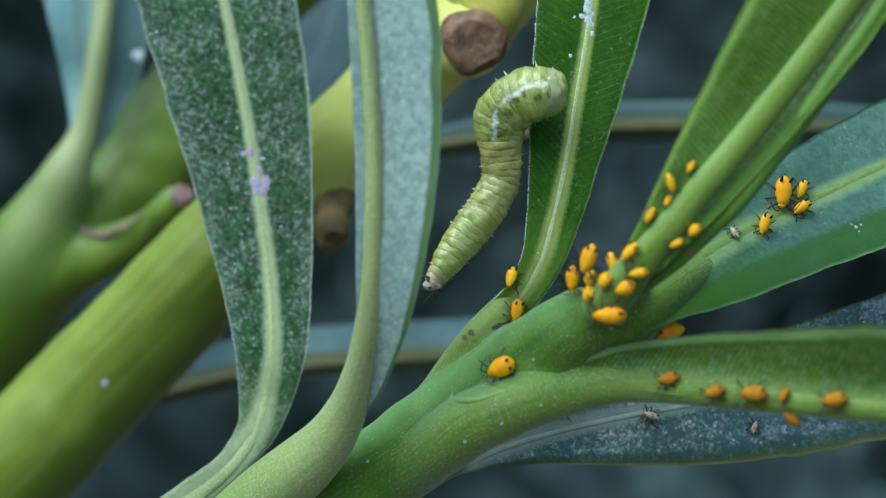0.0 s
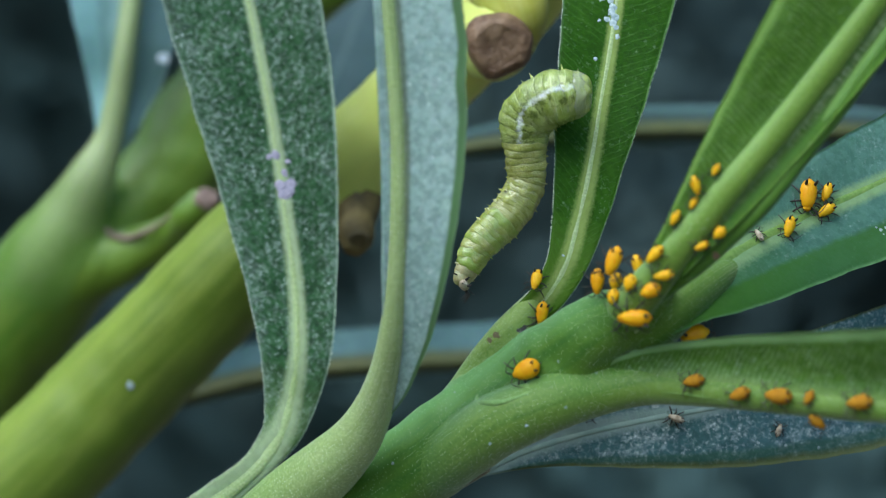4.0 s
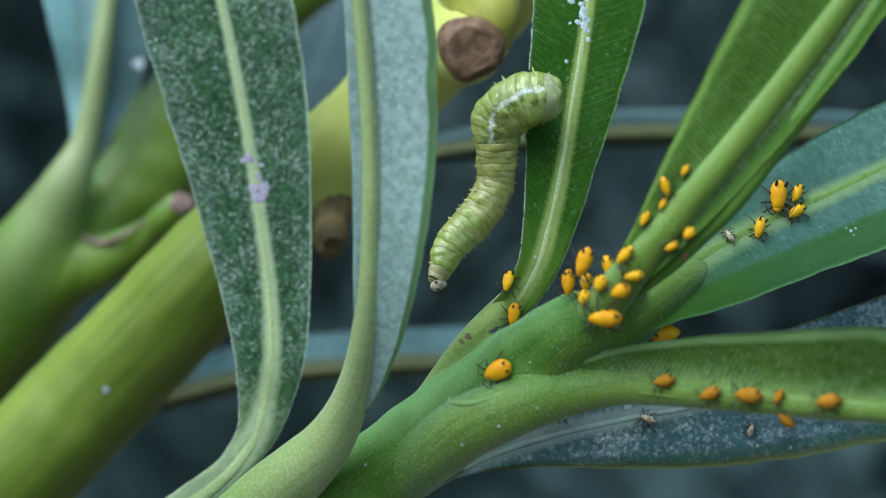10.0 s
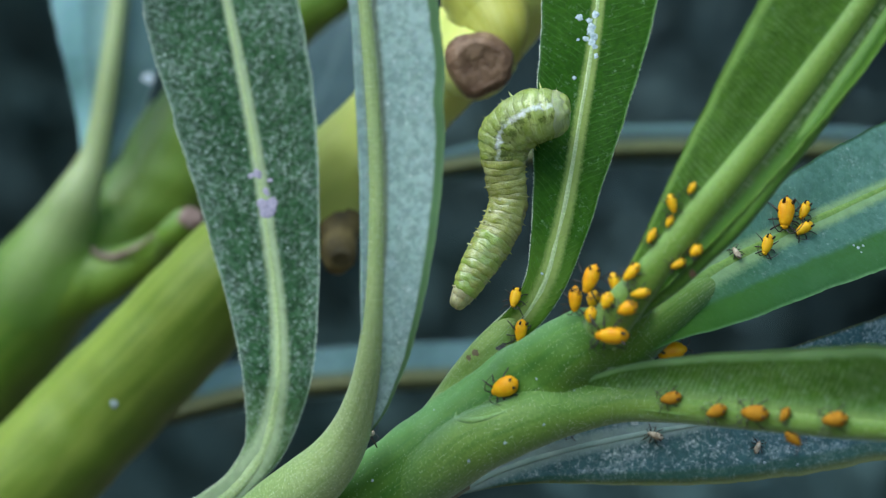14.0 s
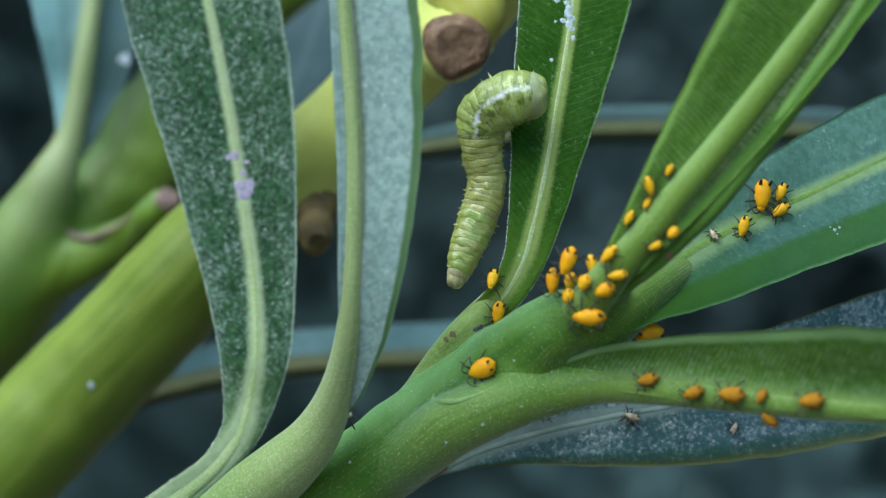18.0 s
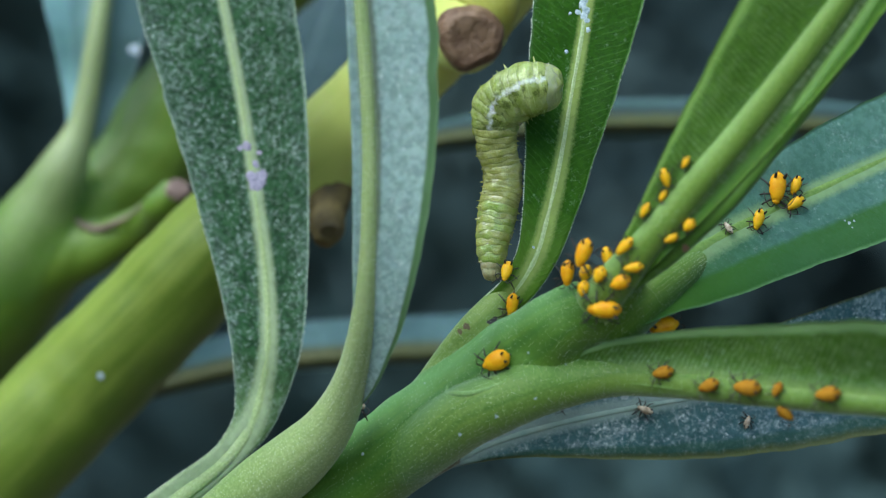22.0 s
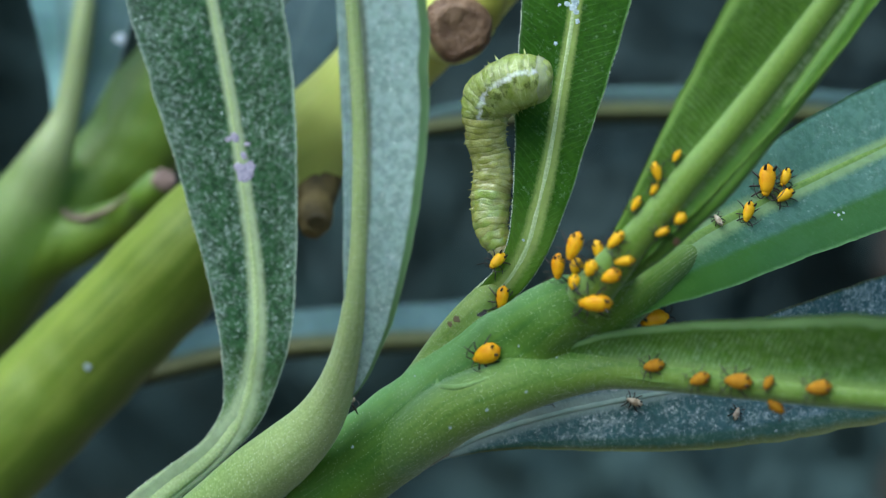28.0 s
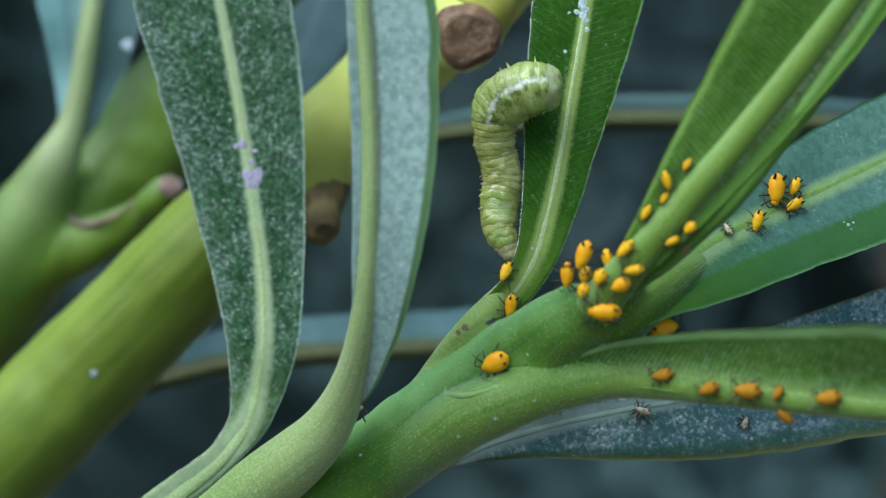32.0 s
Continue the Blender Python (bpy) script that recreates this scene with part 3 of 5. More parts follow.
def blade(name, spine, widths, fold, material, rib_material, rib, parent, label, curl=(0.0, 0.0), seed=1, n=120, half=20, thick=0.26, rib_up=0.15):
    """A leaf: a spine through points, half widths (left, right) at even steps along it, the lean of each half towards the viewer in
    degrees, and a midrib of the given radii that swells the blade by rib_up of its radius. curl bends the rims away."""
    c = spline(spine, n)
    w = ease([(0, a, b) for a, b in widths], n)
    r = ease([(0, x) for x in rib], n)[:, 1]
    fl = ease([(0, a, b) for a, b in fold], n) if isinstance(fold, list) else np.tile((0, *fold), (n, 1))
    verts, faces, uvs, ribs = [], [], [], []
    cols = 2 * half + 1
    for side in (1, -1):
        along = 0.0
        for i in range(n):
            p = Vector(c[i])
            t = Vector(c[min(i + 1, n - 1)] - c[max(i - 1, 0)])
            if i:
                along += (p - Vector(c[i - 1])).length
            s = Vector((t.z, 0, -t.x)).normalized()  # to the right of the way it grows
            for j in range(cols):
                x = (j - half) / half
                x = math.copysign(abs(x) ** 1.45, x)
                wd = max(0.05, w[i, 2] if x > 0 else w[i, 1])
                lean = math.tan(radians(fl[i, 2] if x > 0 else fl[i, 1]))
                a = abs(x)
                ripple = 0.09 * noise.noise(Vector((x * 1.2, along * 0.16, seed * 7.3))) + 0.02 * noise.noise(Vector((x * 5, along * 0.8, seed * 3.1)))
                wv = wd * (1 + 0.03 * noise.noise(Vector((seed, along * 0.5, 1 if x > 0 else 5))) + 0.012 * noise.noise(Vector((seed, along * 2.5, 1 if x > 0 else 5))))
                q = p + s * (x * wv)
                q.y -= a * wd * lean - wd * (curl[1] if x > 0 else curl[0]) * max(0, a - 0.55) ** 2 * 3 - ripple * wd * a
                d = a * wd / max(r[i], 0.02)
                near = math.exp(-d * d)
                q.y -= rib_up * r[i] * near if side > 0 else 0
                edge = 1 - max(0, (a - 0.85) / 0.15) ** 2 * 0.8
                q.y -= side * thick * 0.5 * edge
                verts.append(q * MM)
                uvs.append((x, along))
                ribs.append(near)
    off = n * cols
    for i in range(n - 1):
        for j in range(cols - 1):
            a = i * cols + j
            faces.append((a, a + 1, a + cols + 1, a + cols))
            faces.append((off + a, off + a + cols, off + a + cols + 1, off + a + 1))
    rim = [i * cols for i in range(n)] + [(n - 1) * cols + j for j in range(1, cols)] + [i * cols + cols - 1 for i in range(n - 2, -1, -1)] + [j for j in range(cols - 2, 0, -1)]
    for a, b in zip(rim, rim[1:] + rim[:1]):
        faces.append((b, a, off + a, off + b))
    ob = link(name, verts, faces, material, parent, label, uvs)
    at = ob.data.attributes.new("rib", "FLOAT", "POINT")
    at.data.foreach_set("value", ribs)
    # the hard crest of the midrib
    pts = [(c[i, 0], c[i, 1] - thick * 0.5 - rib_up * r[i] + r[i] * 0.1, c[i, 2], r[i] * 0.42) for i in range(0, n, 3)]
    v, f, u = tube_data(pts, n, 12, 0.03, seed, 0.3)
    link("midrib", v, f, rib_material, ob, "", u)
    return ob


# ---------------------------------------------------------------- setting
bm = bmesh.new()
bmesh.ops.create_grid(bm, x_segments=60, y_segments=60, size=20)
for v in bm.verts:
    v.co.z = -0.30 + 0.012 * noise.noise(v.co * 6)
me = bpy.data.meshes.new("ground")
bm.to_mesh(me)
bm.free()
me.materials.append(SOIL)
tagged(new("ground", me), "bare dry garden soil under the shrub", "ground", kind="structure")

rnd = random.Random(11)
verts, faces = [], []
for k in range(16000):
    x, z = rnd.uniform(-2.3, 2.3), rnd.uniform(-0.3, 1.5)
    y = 1.55 + 0.25 * noise.noise(Vector((x * 2, z * 2, 1))) + rnd.uniform(-0.12, 0.3) - 0.25 * x * x
    length, wide = rnd.uniform(0.06, 0.11), rnd.uniform(0.009, 0.015)
    d = Vector((rnd.gauss(0, 0.6), rnd.gauss(-0.35, 0.4), rnd.gauss(0.5, 0.6))).normalized()
    e = d.cross(Vector((rnd.gauss(0, 0.5), -1, rnd.gauss(0, 0.5)))).normalized() * wide
    sag = Vector((0, 0, -0.012))
    p = Vector((x, y, z))
    b = len(verts)
    verts += [p, p + d * length * 0.35 + e, p + d * length * 0.35 - e, p + d * length * 0.7 + e * 0.8 + sag * 0.5, p + d * length * 0.7 - e * 0.8 + sag * 0.5, p + d * length + sag]
    faces += [(b, b + 1, b + 2), (b + 1, b + 3, b + 4, b + 2), (b + 3, b + 5, b + 4)]
# low plants and a far shrub, added to lighten the dark view behind
low, low_faces = [], []
for k in range(11000):
    x, z = rnd.uniform(0.05, 1.3), rnd.uniform(-0.31, -0.06)
    if rnd.random() > min(1.0, (x - 0.05) * 2.6) or z > -0.16 + 0.22 * x + 0.05 * noise.noise(Vector((x * 5, 3, 1))):
        continue
    p = Vector((x, 1.3 + 0.2 * rnd.random() - 0.2 * x * x, z))
    d = Vector((rnd.gauss(0, 0.5), rnd.gauss(-0.3, 0.4), rnd.gauss(0.8, 0.4))).normalized()
    e = d.cross(Vector((rnd.gauss(0, 0.5), -1, rnd.gauss(0, 0.5)))).normalized() * rnd.uniform(0.006, 0.01)
    length, b = rnd.uniform(0.03, 0.06), len(low)
    low += [p, p + d * length * 0.4 + e, p + d * length * 0.4 - e, p + d * length * 0.8 + e * 0.7, p + d * length * 0.8 - e * 0.7, p + d * length]
    low_faces += [(b, b + 1, b + 2), (b + 1, b + 3, b + 4, b + 2), (b + 3, b + 5, b + 4)]
far, far_faces = [], []
for k in range(3200):
    x, z = rnd.gauss(0.2, 0.09), rnd.gauss(0.1, 0.06)
    p = Vector((x, 1.3 + 0.2 * rnd.random(), z))
    d = Vector((rnd.gauss(0, 0.6), rnd.gauss(-0.35, 0.4), rnd.gauss(0.5, 0.6))).normalized()
    e = d.cross(Vector((rnd.gauss(0, 0.5), -1, rnd.gauss(0, 0.5)))).normalized() * rnd.uniform(0.004, 0.007)
    length, b = rnd.uniform(0.02, 0.045), len(far)
    far += [p, p + d * length * 0.4 + e, p + d * length * 0.4 - e, p + d * length * 0.8 + e * 0.7, p + d * length * 0.8 - e * 0.7, p + d * length]
    far_faces += [(b, b + 1, b + 2), (b + 1, b + 3, b + 4, b + 2), (b + 3, b + 5, b + 4)]
tagged(link("far_shrub", far, far_faces, FAR_LEAF), "grey-green twiggy shrub added to lighten the view far behind the leaves", "shrub", kind="stuff")
tagged(link("low_plants", low, low_faces, LOW_LEAF), "low grey-green plants added to lighten the view behind the shrub", "plants", kind="stuff")
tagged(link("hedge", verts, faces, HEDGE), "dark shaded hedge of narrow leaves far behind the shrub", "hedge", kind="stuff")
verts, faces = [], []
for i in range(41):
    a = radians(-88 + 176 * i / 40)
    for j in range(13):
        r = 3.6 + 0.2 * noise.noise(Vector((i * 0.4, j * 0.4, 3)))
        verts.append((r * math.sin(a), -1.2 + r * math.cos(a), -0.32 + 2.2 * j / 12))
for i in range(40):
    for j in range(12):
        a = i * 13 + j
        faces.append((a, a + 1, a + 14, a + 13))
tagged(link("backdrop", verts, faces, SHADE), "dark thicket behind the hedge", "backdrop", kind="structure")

STUMP = plain_mat("weathered_stump_bark", (0.075, 0.06, 0.052), (0.15, 0.125, 0.11), 0.85, 30, 0.004, spec=0.1)
stump = new("tree_stump")
tagged(stump, "weathered brown tree stump far behind the shrub", "tree stump")
tube("bark", [(405, 1305, -310, 150), (398, 1300, -220, 118), (392, 1300, -90, 108), (394, 1305, 20, 106)], STUMP, stump, n=40, ring=30, rough=7, seed=3)
tube("cut_face", [(394, 1305, 19, 100), (394, 1305, 24, 99)], SOIL, stump, n=3, ring=30)

# ---------------------------------------------------------------- the shrub
shrub = new("oleander_shrub")
tagged(shrub, "green oleander shrub with narrow leathery leaves and thick stems", "shrub")


def tp(p, r):
    return (*p, r)


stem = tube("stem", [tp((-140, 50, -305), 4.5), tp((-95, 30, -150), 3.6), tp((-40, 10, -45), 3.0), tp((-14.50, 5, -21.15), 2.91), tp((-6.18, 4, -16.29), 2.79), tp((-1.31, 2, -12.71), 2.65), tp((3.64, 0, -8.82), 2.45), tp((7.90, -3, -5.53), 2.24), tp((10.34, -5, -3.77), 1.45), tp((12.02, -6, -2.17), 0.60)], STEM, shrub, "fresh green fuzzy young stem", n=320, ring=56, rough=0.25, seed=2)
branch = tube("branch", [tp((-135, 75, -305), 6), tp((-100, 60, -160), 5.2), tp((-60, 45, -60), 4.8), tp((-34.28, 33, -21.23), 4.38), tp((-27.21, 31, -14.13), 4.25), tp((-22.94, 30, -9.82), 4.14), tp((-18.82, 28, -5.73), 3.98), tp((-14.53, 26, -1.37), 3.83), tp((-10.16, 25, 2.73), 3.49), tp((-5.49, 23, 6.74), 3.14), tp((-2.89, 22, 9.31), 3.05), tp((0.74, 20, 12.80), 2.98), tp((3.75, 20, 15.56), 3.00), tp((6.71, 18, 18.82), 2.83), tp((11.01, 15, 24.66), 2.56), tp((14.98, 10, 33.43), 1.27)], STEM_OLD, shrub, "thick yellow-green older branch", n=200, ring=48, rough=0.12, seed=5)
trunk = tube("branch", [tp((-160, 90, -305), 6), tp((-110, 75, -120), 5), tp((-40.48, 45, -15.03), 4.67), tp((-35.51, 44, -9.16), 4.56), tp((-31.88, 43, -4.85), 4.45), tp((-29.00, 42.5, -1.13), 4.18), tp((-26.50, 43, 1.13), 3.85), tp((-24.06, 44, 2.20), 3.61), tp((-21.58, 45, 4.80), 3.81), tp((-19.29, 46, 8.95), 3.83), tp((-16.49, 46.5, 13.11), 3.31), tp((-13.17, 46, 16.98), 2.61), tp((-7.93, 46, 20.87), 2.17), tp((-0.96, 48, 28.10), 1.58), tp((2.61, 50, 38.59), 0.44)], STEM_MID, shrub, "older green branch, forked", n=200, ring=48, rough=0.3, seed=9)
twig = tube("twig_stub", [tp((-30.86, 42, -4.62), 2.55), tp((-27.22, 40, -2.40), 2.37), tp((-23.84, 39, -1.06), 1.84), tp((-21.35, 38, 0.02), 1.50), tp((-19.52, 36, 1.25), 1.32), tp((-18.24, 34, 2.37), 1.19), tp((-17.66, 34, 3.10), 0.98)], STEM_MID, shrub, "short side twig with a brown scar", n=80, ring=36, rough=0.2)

leaf1 = blade("leaf", [(-19.60, 5, -20.11), (-15.92, 6, -16.80), (-14.24, 7.2, -15.58), (-12.95, 8.4, -14.66), (-12.04, 9.3, -13.83), (-11.28, 10, -12.90), (-10.57, 10.5, -11.73), (-10.13, 10.9, -10.24), (-9.68, 11, -7.73), (-9.79, 12, -3.46), (-10.45, 13, 1.50), (-11.51, 14, 8.01), (-12.98, 15, 15.30), (-14.73, 16, 22.69), (-16.39, 18, 29.58)],
    [(1.03, 1.03), (1.03, 1.03), (1.03, 1.03), (0.99, 0.99), (0.92, 0.92), (1.19, 1.27), (1.83, 1.69), (2.40, 2.09), (2.80, 2.42), (3.19, 2.79), (3.57, 3.18), (3.94, 3.55), (4.32, 3.90), (4.67, 4.19), (4.96, 4.35), (5.25, 4.51), (5.28, 4.40), (5.10, 4.10), (4.92, 3.79), (3.61, 2.76), (1.88, 1.45), (0.15, 0.15)],
    (12, -6), LEAF_TOP, RIB_PALE, [1.60, 1.47, 0.77, 0.57, 0.47, 0.41, 0.26, 0.10], shrub, "dark green leaf speckled with white flecks", seed=1)
tube("petiole", [tp((-19.73, 6, -20.24), 1.00), tp((-16.03, 7, -16.91), 1.01), tp((-14.34, 8.2, -15.68), 0.98), tp((-13.04, 9.4, -14.75), 0.92), tp((-12.12, 10.3, -13.91), 0.82), tp((-11.40, 11.1, -13.09), 0.64), tp((-10.81, 11.8, -12.18), 0.43), tp((-10.42, 12.4, -11.04), 0.25)], RIB_PALE, leaf1, "pale green petiole", n=120, ring=36, flat=0.8)

leaf2 = blade("leaf", [(-4.32, -1.768, -10.72), (-3.70, -3.74, -8.55), (-3.31, -5.78, -5.58), (-3.10, -7.208, -2.41), (-2.93, -8.092, 1.36), (-2.94, -8.432, 5.38), (-3.23, -8.704, 9.99), (-3.52, -8.84, 13.69), (-4.12, -8.84, 19.24), (-4.72, -8.84, 24.80)],
    [(0.06, 0.20), (0.20, 1.31), (0.64, 2.23), (0.85, 2.89), (0.97, 3.43), (0.99, 3.78), (0.93, 4.06), (0.85, 4.03), (1.22, 3.33), (0.90, 1.82), (0.09, 0.09)],
    [(20, 34), (20, 32), (20, 26), (20, 20), (20, 14), (20, 10), (20, 8)], LEAF_UNDER, RIB_CREAM, [0.3, 0.4, 0.5, 0.52, 0.5, 0.48, 0.42, 0.3, 0.1], shrub, "grey-green leaf showing its pale underside", seed=2, rib_up=0.4)
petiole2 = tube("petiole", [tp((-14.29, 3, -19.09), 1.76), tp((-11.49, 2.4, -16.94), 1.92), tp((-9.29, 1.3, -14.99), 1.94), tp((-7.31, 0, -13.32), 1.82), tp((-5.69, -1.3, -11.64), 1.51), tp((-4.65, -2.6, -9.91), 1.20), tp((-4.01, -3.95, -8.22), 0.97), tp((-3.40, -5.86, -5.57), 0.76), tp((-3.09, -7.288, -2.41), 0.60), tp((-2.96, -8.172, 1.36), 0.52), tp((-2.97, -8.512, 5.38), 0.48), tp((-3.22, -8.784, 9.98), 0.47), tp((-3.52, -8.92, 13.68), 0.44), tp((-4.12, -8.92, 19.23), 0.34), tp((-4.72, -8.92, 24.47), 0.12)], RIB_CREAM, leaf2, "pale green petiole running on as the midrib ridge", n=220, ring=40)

leaf3 = blade("leaf", [(3.86, 0.3, -4.88), (5.48, -0.4, -3.29), (6.57, -0.3, -1.58), (7.44, 0.5, 1.04), (8.16, 1.5, 4.04), (8.92, 3, 8.11), (9.69, 4.5, 12.25), (10.31, 6, 16.48), (10.97, 8, 21.54), (11.64, 10, 27.43)],
    [(0.85, 0.85), (1.12, 1.15), (1.72, 1.55), (2.38, 2.0), (2.85, 2.6), (3.2, 3.12), (3.45, 3.58), (3.17, 3.4), (2.09, 2.2), (0.14, 0.14)],
    (8, 3), LEAF_BRIGHT, RIB_PALE, [0.5, 0.62, 0.56, 0.5, 0.46, 0.42, 0.36, 0.08], shrub, "fresh green leaf with a pale midrib", seed=3)
petiole3 = tube("petiole", [tp((-0.36, 3, -10.13), 0.74), tp((0.83, 1.6, -8.37), 0.80), tp((1.93, 0.6, -6.89), 0.86), tp((3.05, 0, -5.68), 0.98), tp((4.31, 0.15, -4.41), 0.96), tp((5.40, 0.45, -3.12), 0.74), tp((6.3, 0.8, -1.6), 0.46), tp((7.01, 1.5, 0.14), 0.3), tp((7.6, 2.1, 2.2), 0.1)], PETIOLE_PALE, leaf3, "green petiole with a brown blemish", n=110, ring=40)

leaf4 = blade("leaf", [(10.55, -6.5, -3.09), (12.11, -8.5, -0.94), (14.7, -9.5, 2.36), (17.82, -10, 6.11), (20.6, -10.5, 9.66), (23.02, -11, 12.97), (25.98, -11.5, 17.31), (28.61, -12, 21.77)],
    [(0.82, 0.76), (1.38, 1.15), (2.4, 1.6), (3.4, 1.78), (4.25, 1.92), (4.8, 2.05), (4.9, 2.05), (3.4, 1.5), (0.12, 0.12)],
    (6, 4), LEAF_CURLED, RIB_GREEN, [1.0, 0.95, 0.85, 0.78, 0.72, 0.66, 0.5, 0.1], shrub, "young light green leaf with ribbed underside, aphids at its base", curl=(0.2, -0.55), seed=4, rib_up=0.5)
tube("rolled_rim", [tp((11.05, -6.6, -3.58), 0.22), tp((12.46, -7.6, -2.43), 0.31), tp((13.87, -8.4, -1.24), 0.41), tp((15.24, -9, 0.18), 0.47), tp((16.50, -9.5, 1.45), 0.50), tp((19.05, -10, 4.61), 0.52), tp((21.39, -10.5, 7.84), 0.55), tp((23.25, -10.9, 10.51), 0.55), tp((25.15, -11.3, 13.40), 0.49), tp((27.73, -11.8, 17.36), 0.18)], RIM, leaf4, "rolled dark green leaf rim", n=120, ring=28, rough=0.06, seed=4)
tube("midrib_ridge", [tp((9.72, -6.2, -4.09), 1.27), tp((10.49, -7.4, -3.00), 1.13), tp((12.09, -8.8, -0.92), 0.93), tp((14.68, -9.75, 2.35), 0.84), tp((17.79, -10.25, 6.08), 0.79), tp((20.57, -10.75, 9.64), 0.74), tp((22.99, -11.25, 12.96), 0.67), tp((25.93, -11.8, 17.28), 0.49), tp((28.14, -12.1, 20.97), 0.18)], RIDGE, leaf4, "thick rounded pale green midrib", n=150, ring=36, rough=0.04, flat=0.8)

leaf5 = blade("leaf", [(9.62, -4.2, -5.96), (11, -4.6, -4.47), (12.97, -4, -2.83), (16.52, -1, -0.71), (20.53, 2, 1.19), (24.53, 4, 2.89), (28.28, 6, 4.53), (35.14, 9, 7.33), (40.81, 12, 9.6)],
    [(0.26, 0.64), (0.77, 2.19), (1.44, 3.28), (2.66, 3.76), (3.37, 4.12), (3.69, 4.51), (3.61, 4.47), (2.79, 3.14), (0.14, 0.14)],
    (-12, 30), LEAF_BLUE, RIB_GREEN, [1.1, 1.0, 0.85, 0.7, 0.6, 0.5, 0.1], shrub, "blue-green leaf with pale midrib, aphids near its base", seed=5)
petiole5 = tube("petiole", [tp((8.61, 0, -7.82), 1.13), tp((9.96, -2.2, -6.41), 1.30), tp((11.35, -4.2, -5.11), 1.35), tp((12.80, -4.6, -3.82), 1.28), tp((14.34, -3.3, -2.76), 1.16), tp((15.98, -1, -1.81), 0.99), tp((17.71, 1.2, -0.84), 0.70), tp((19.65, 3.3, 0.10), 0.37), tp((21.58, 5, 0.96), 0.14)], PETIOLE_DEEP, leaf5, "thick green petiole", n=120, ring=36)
tube("bract", [tp((8.44, -3.6, -6.59), 0.16), tp((9.39, -4.9, -5.8), 0.38), tp((10.13, -5.6, -5.1), 0.29), tp((10.63, -6.2, -4.61), 0.06)], RIB_PALE, shrub, "small pale scale leaf at the fork", n=20, flat=0.4)

leaf6 = blade("leaf", [(4.73, -1, -9.81), (7.89, -3, -8.65), (10.4, -4, -8.21), (14.05, -6, -8.38), (18.15, -8.5, -8.74), (22.09, -11, -9.01), (25.37, -13, -9.15), (30.32, -15, -9), (34.81, -17, -9.16)],
    [(0.26, 0.26), (1.17, 0.58), (2.28, 0.64), (3.14, 0.57), (3.75, 0.56), (4.25, 0.56), (4.56, 0.61), (4.19, 0.73), (2.99, 0.6), (0.12, 0.12)],
    (30, -50), LEAF_YOUNG, RIB_GREEN, [0.2, 0.5, 1.0, 1.05, 1.0, 0.95, 0.9, 0.7, 0.1], shrub, "light green leaf seen along its folded underside", seed=6, rib_up=1.0)
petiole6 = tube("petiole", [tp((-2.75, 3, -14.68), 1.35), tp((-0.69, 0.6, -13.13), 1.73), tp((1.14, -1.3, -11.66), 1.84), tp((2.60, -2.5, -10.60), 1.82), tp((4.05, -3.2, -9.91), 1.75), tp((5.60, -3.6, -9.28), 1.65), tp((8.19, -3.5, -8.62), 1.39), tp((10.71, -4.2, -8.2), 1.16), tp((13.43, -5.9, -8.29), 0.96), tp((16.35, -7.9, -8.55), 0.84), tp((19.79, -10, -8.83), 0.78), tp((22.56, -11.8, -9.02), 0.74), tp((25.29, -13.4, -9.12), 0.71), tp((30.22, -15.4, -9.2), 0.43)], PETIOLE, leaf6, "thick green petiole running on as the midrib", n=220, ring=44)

leaf7 = blade("leaf", [(1.51, 6, -14.06), (4.26, 6, -12.76), (7.69, 6, -11.67), (11.8, 6, -10.76), (16.95, 6, -9.84), (22.93, 7, -8.61), (28.64, 8, -7.36), (35, 10, -5.99), (40.8, 12, -4.66)],
    [(0.21, 0.35), (0.9, 1.68), (1.6, 2.98), (2.3, 3.85), (3.1, 4.4), (3.7, 4.7), (4.01, 4.7), (3.14, 3.5), (0.14, 0.14)],
    (5, 8), LEAF_DARK, RIB_DIM, [0.8, 0.75, 0.65, 0.5, 0.35, 0.25, 0.1], shrub, "dark blue-green leaf dusted with white flecks and shed skins", seed=7)
tube("petiole", [tp((-6.56, 2.6, -17.82), 0.74), tp((-3.91, 3.2, -16.21), 0.74), tp((-1.21, 4, -15.12), 0.61), tp((0.63, 4.8, -14.38), 0.48), tp((2.18, 5.5, -13.76), 0.27)], RIB_BROWN, leaf7, "purplish brown petiole", n=60)

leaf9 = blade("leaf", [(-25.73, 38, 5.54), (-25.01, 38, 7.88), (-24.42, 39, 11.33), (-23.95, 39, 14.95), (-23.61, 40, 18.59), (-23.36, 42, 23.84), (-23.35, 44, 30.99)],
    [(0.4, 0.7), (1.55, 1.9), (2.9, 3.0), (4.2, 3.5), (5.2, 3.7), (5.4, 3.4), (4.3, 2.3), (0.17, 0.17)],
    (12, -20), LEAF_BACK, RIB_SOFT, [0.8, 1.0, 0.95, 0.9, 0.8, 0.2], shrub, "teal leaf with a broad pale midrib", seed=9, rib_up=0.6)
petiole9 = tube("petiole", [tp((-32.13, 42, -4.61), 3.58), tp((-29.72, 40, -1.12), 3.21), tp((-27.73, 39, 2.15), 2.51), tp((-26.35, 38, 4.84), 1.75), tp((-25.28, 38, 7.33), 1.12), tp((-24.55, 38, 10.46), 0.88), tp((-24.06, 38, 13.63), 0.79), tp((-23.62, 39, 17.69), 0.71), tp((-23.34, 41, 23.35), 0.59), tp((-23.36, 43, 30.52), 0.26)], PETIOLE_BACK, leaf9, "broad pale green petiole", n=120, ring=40)

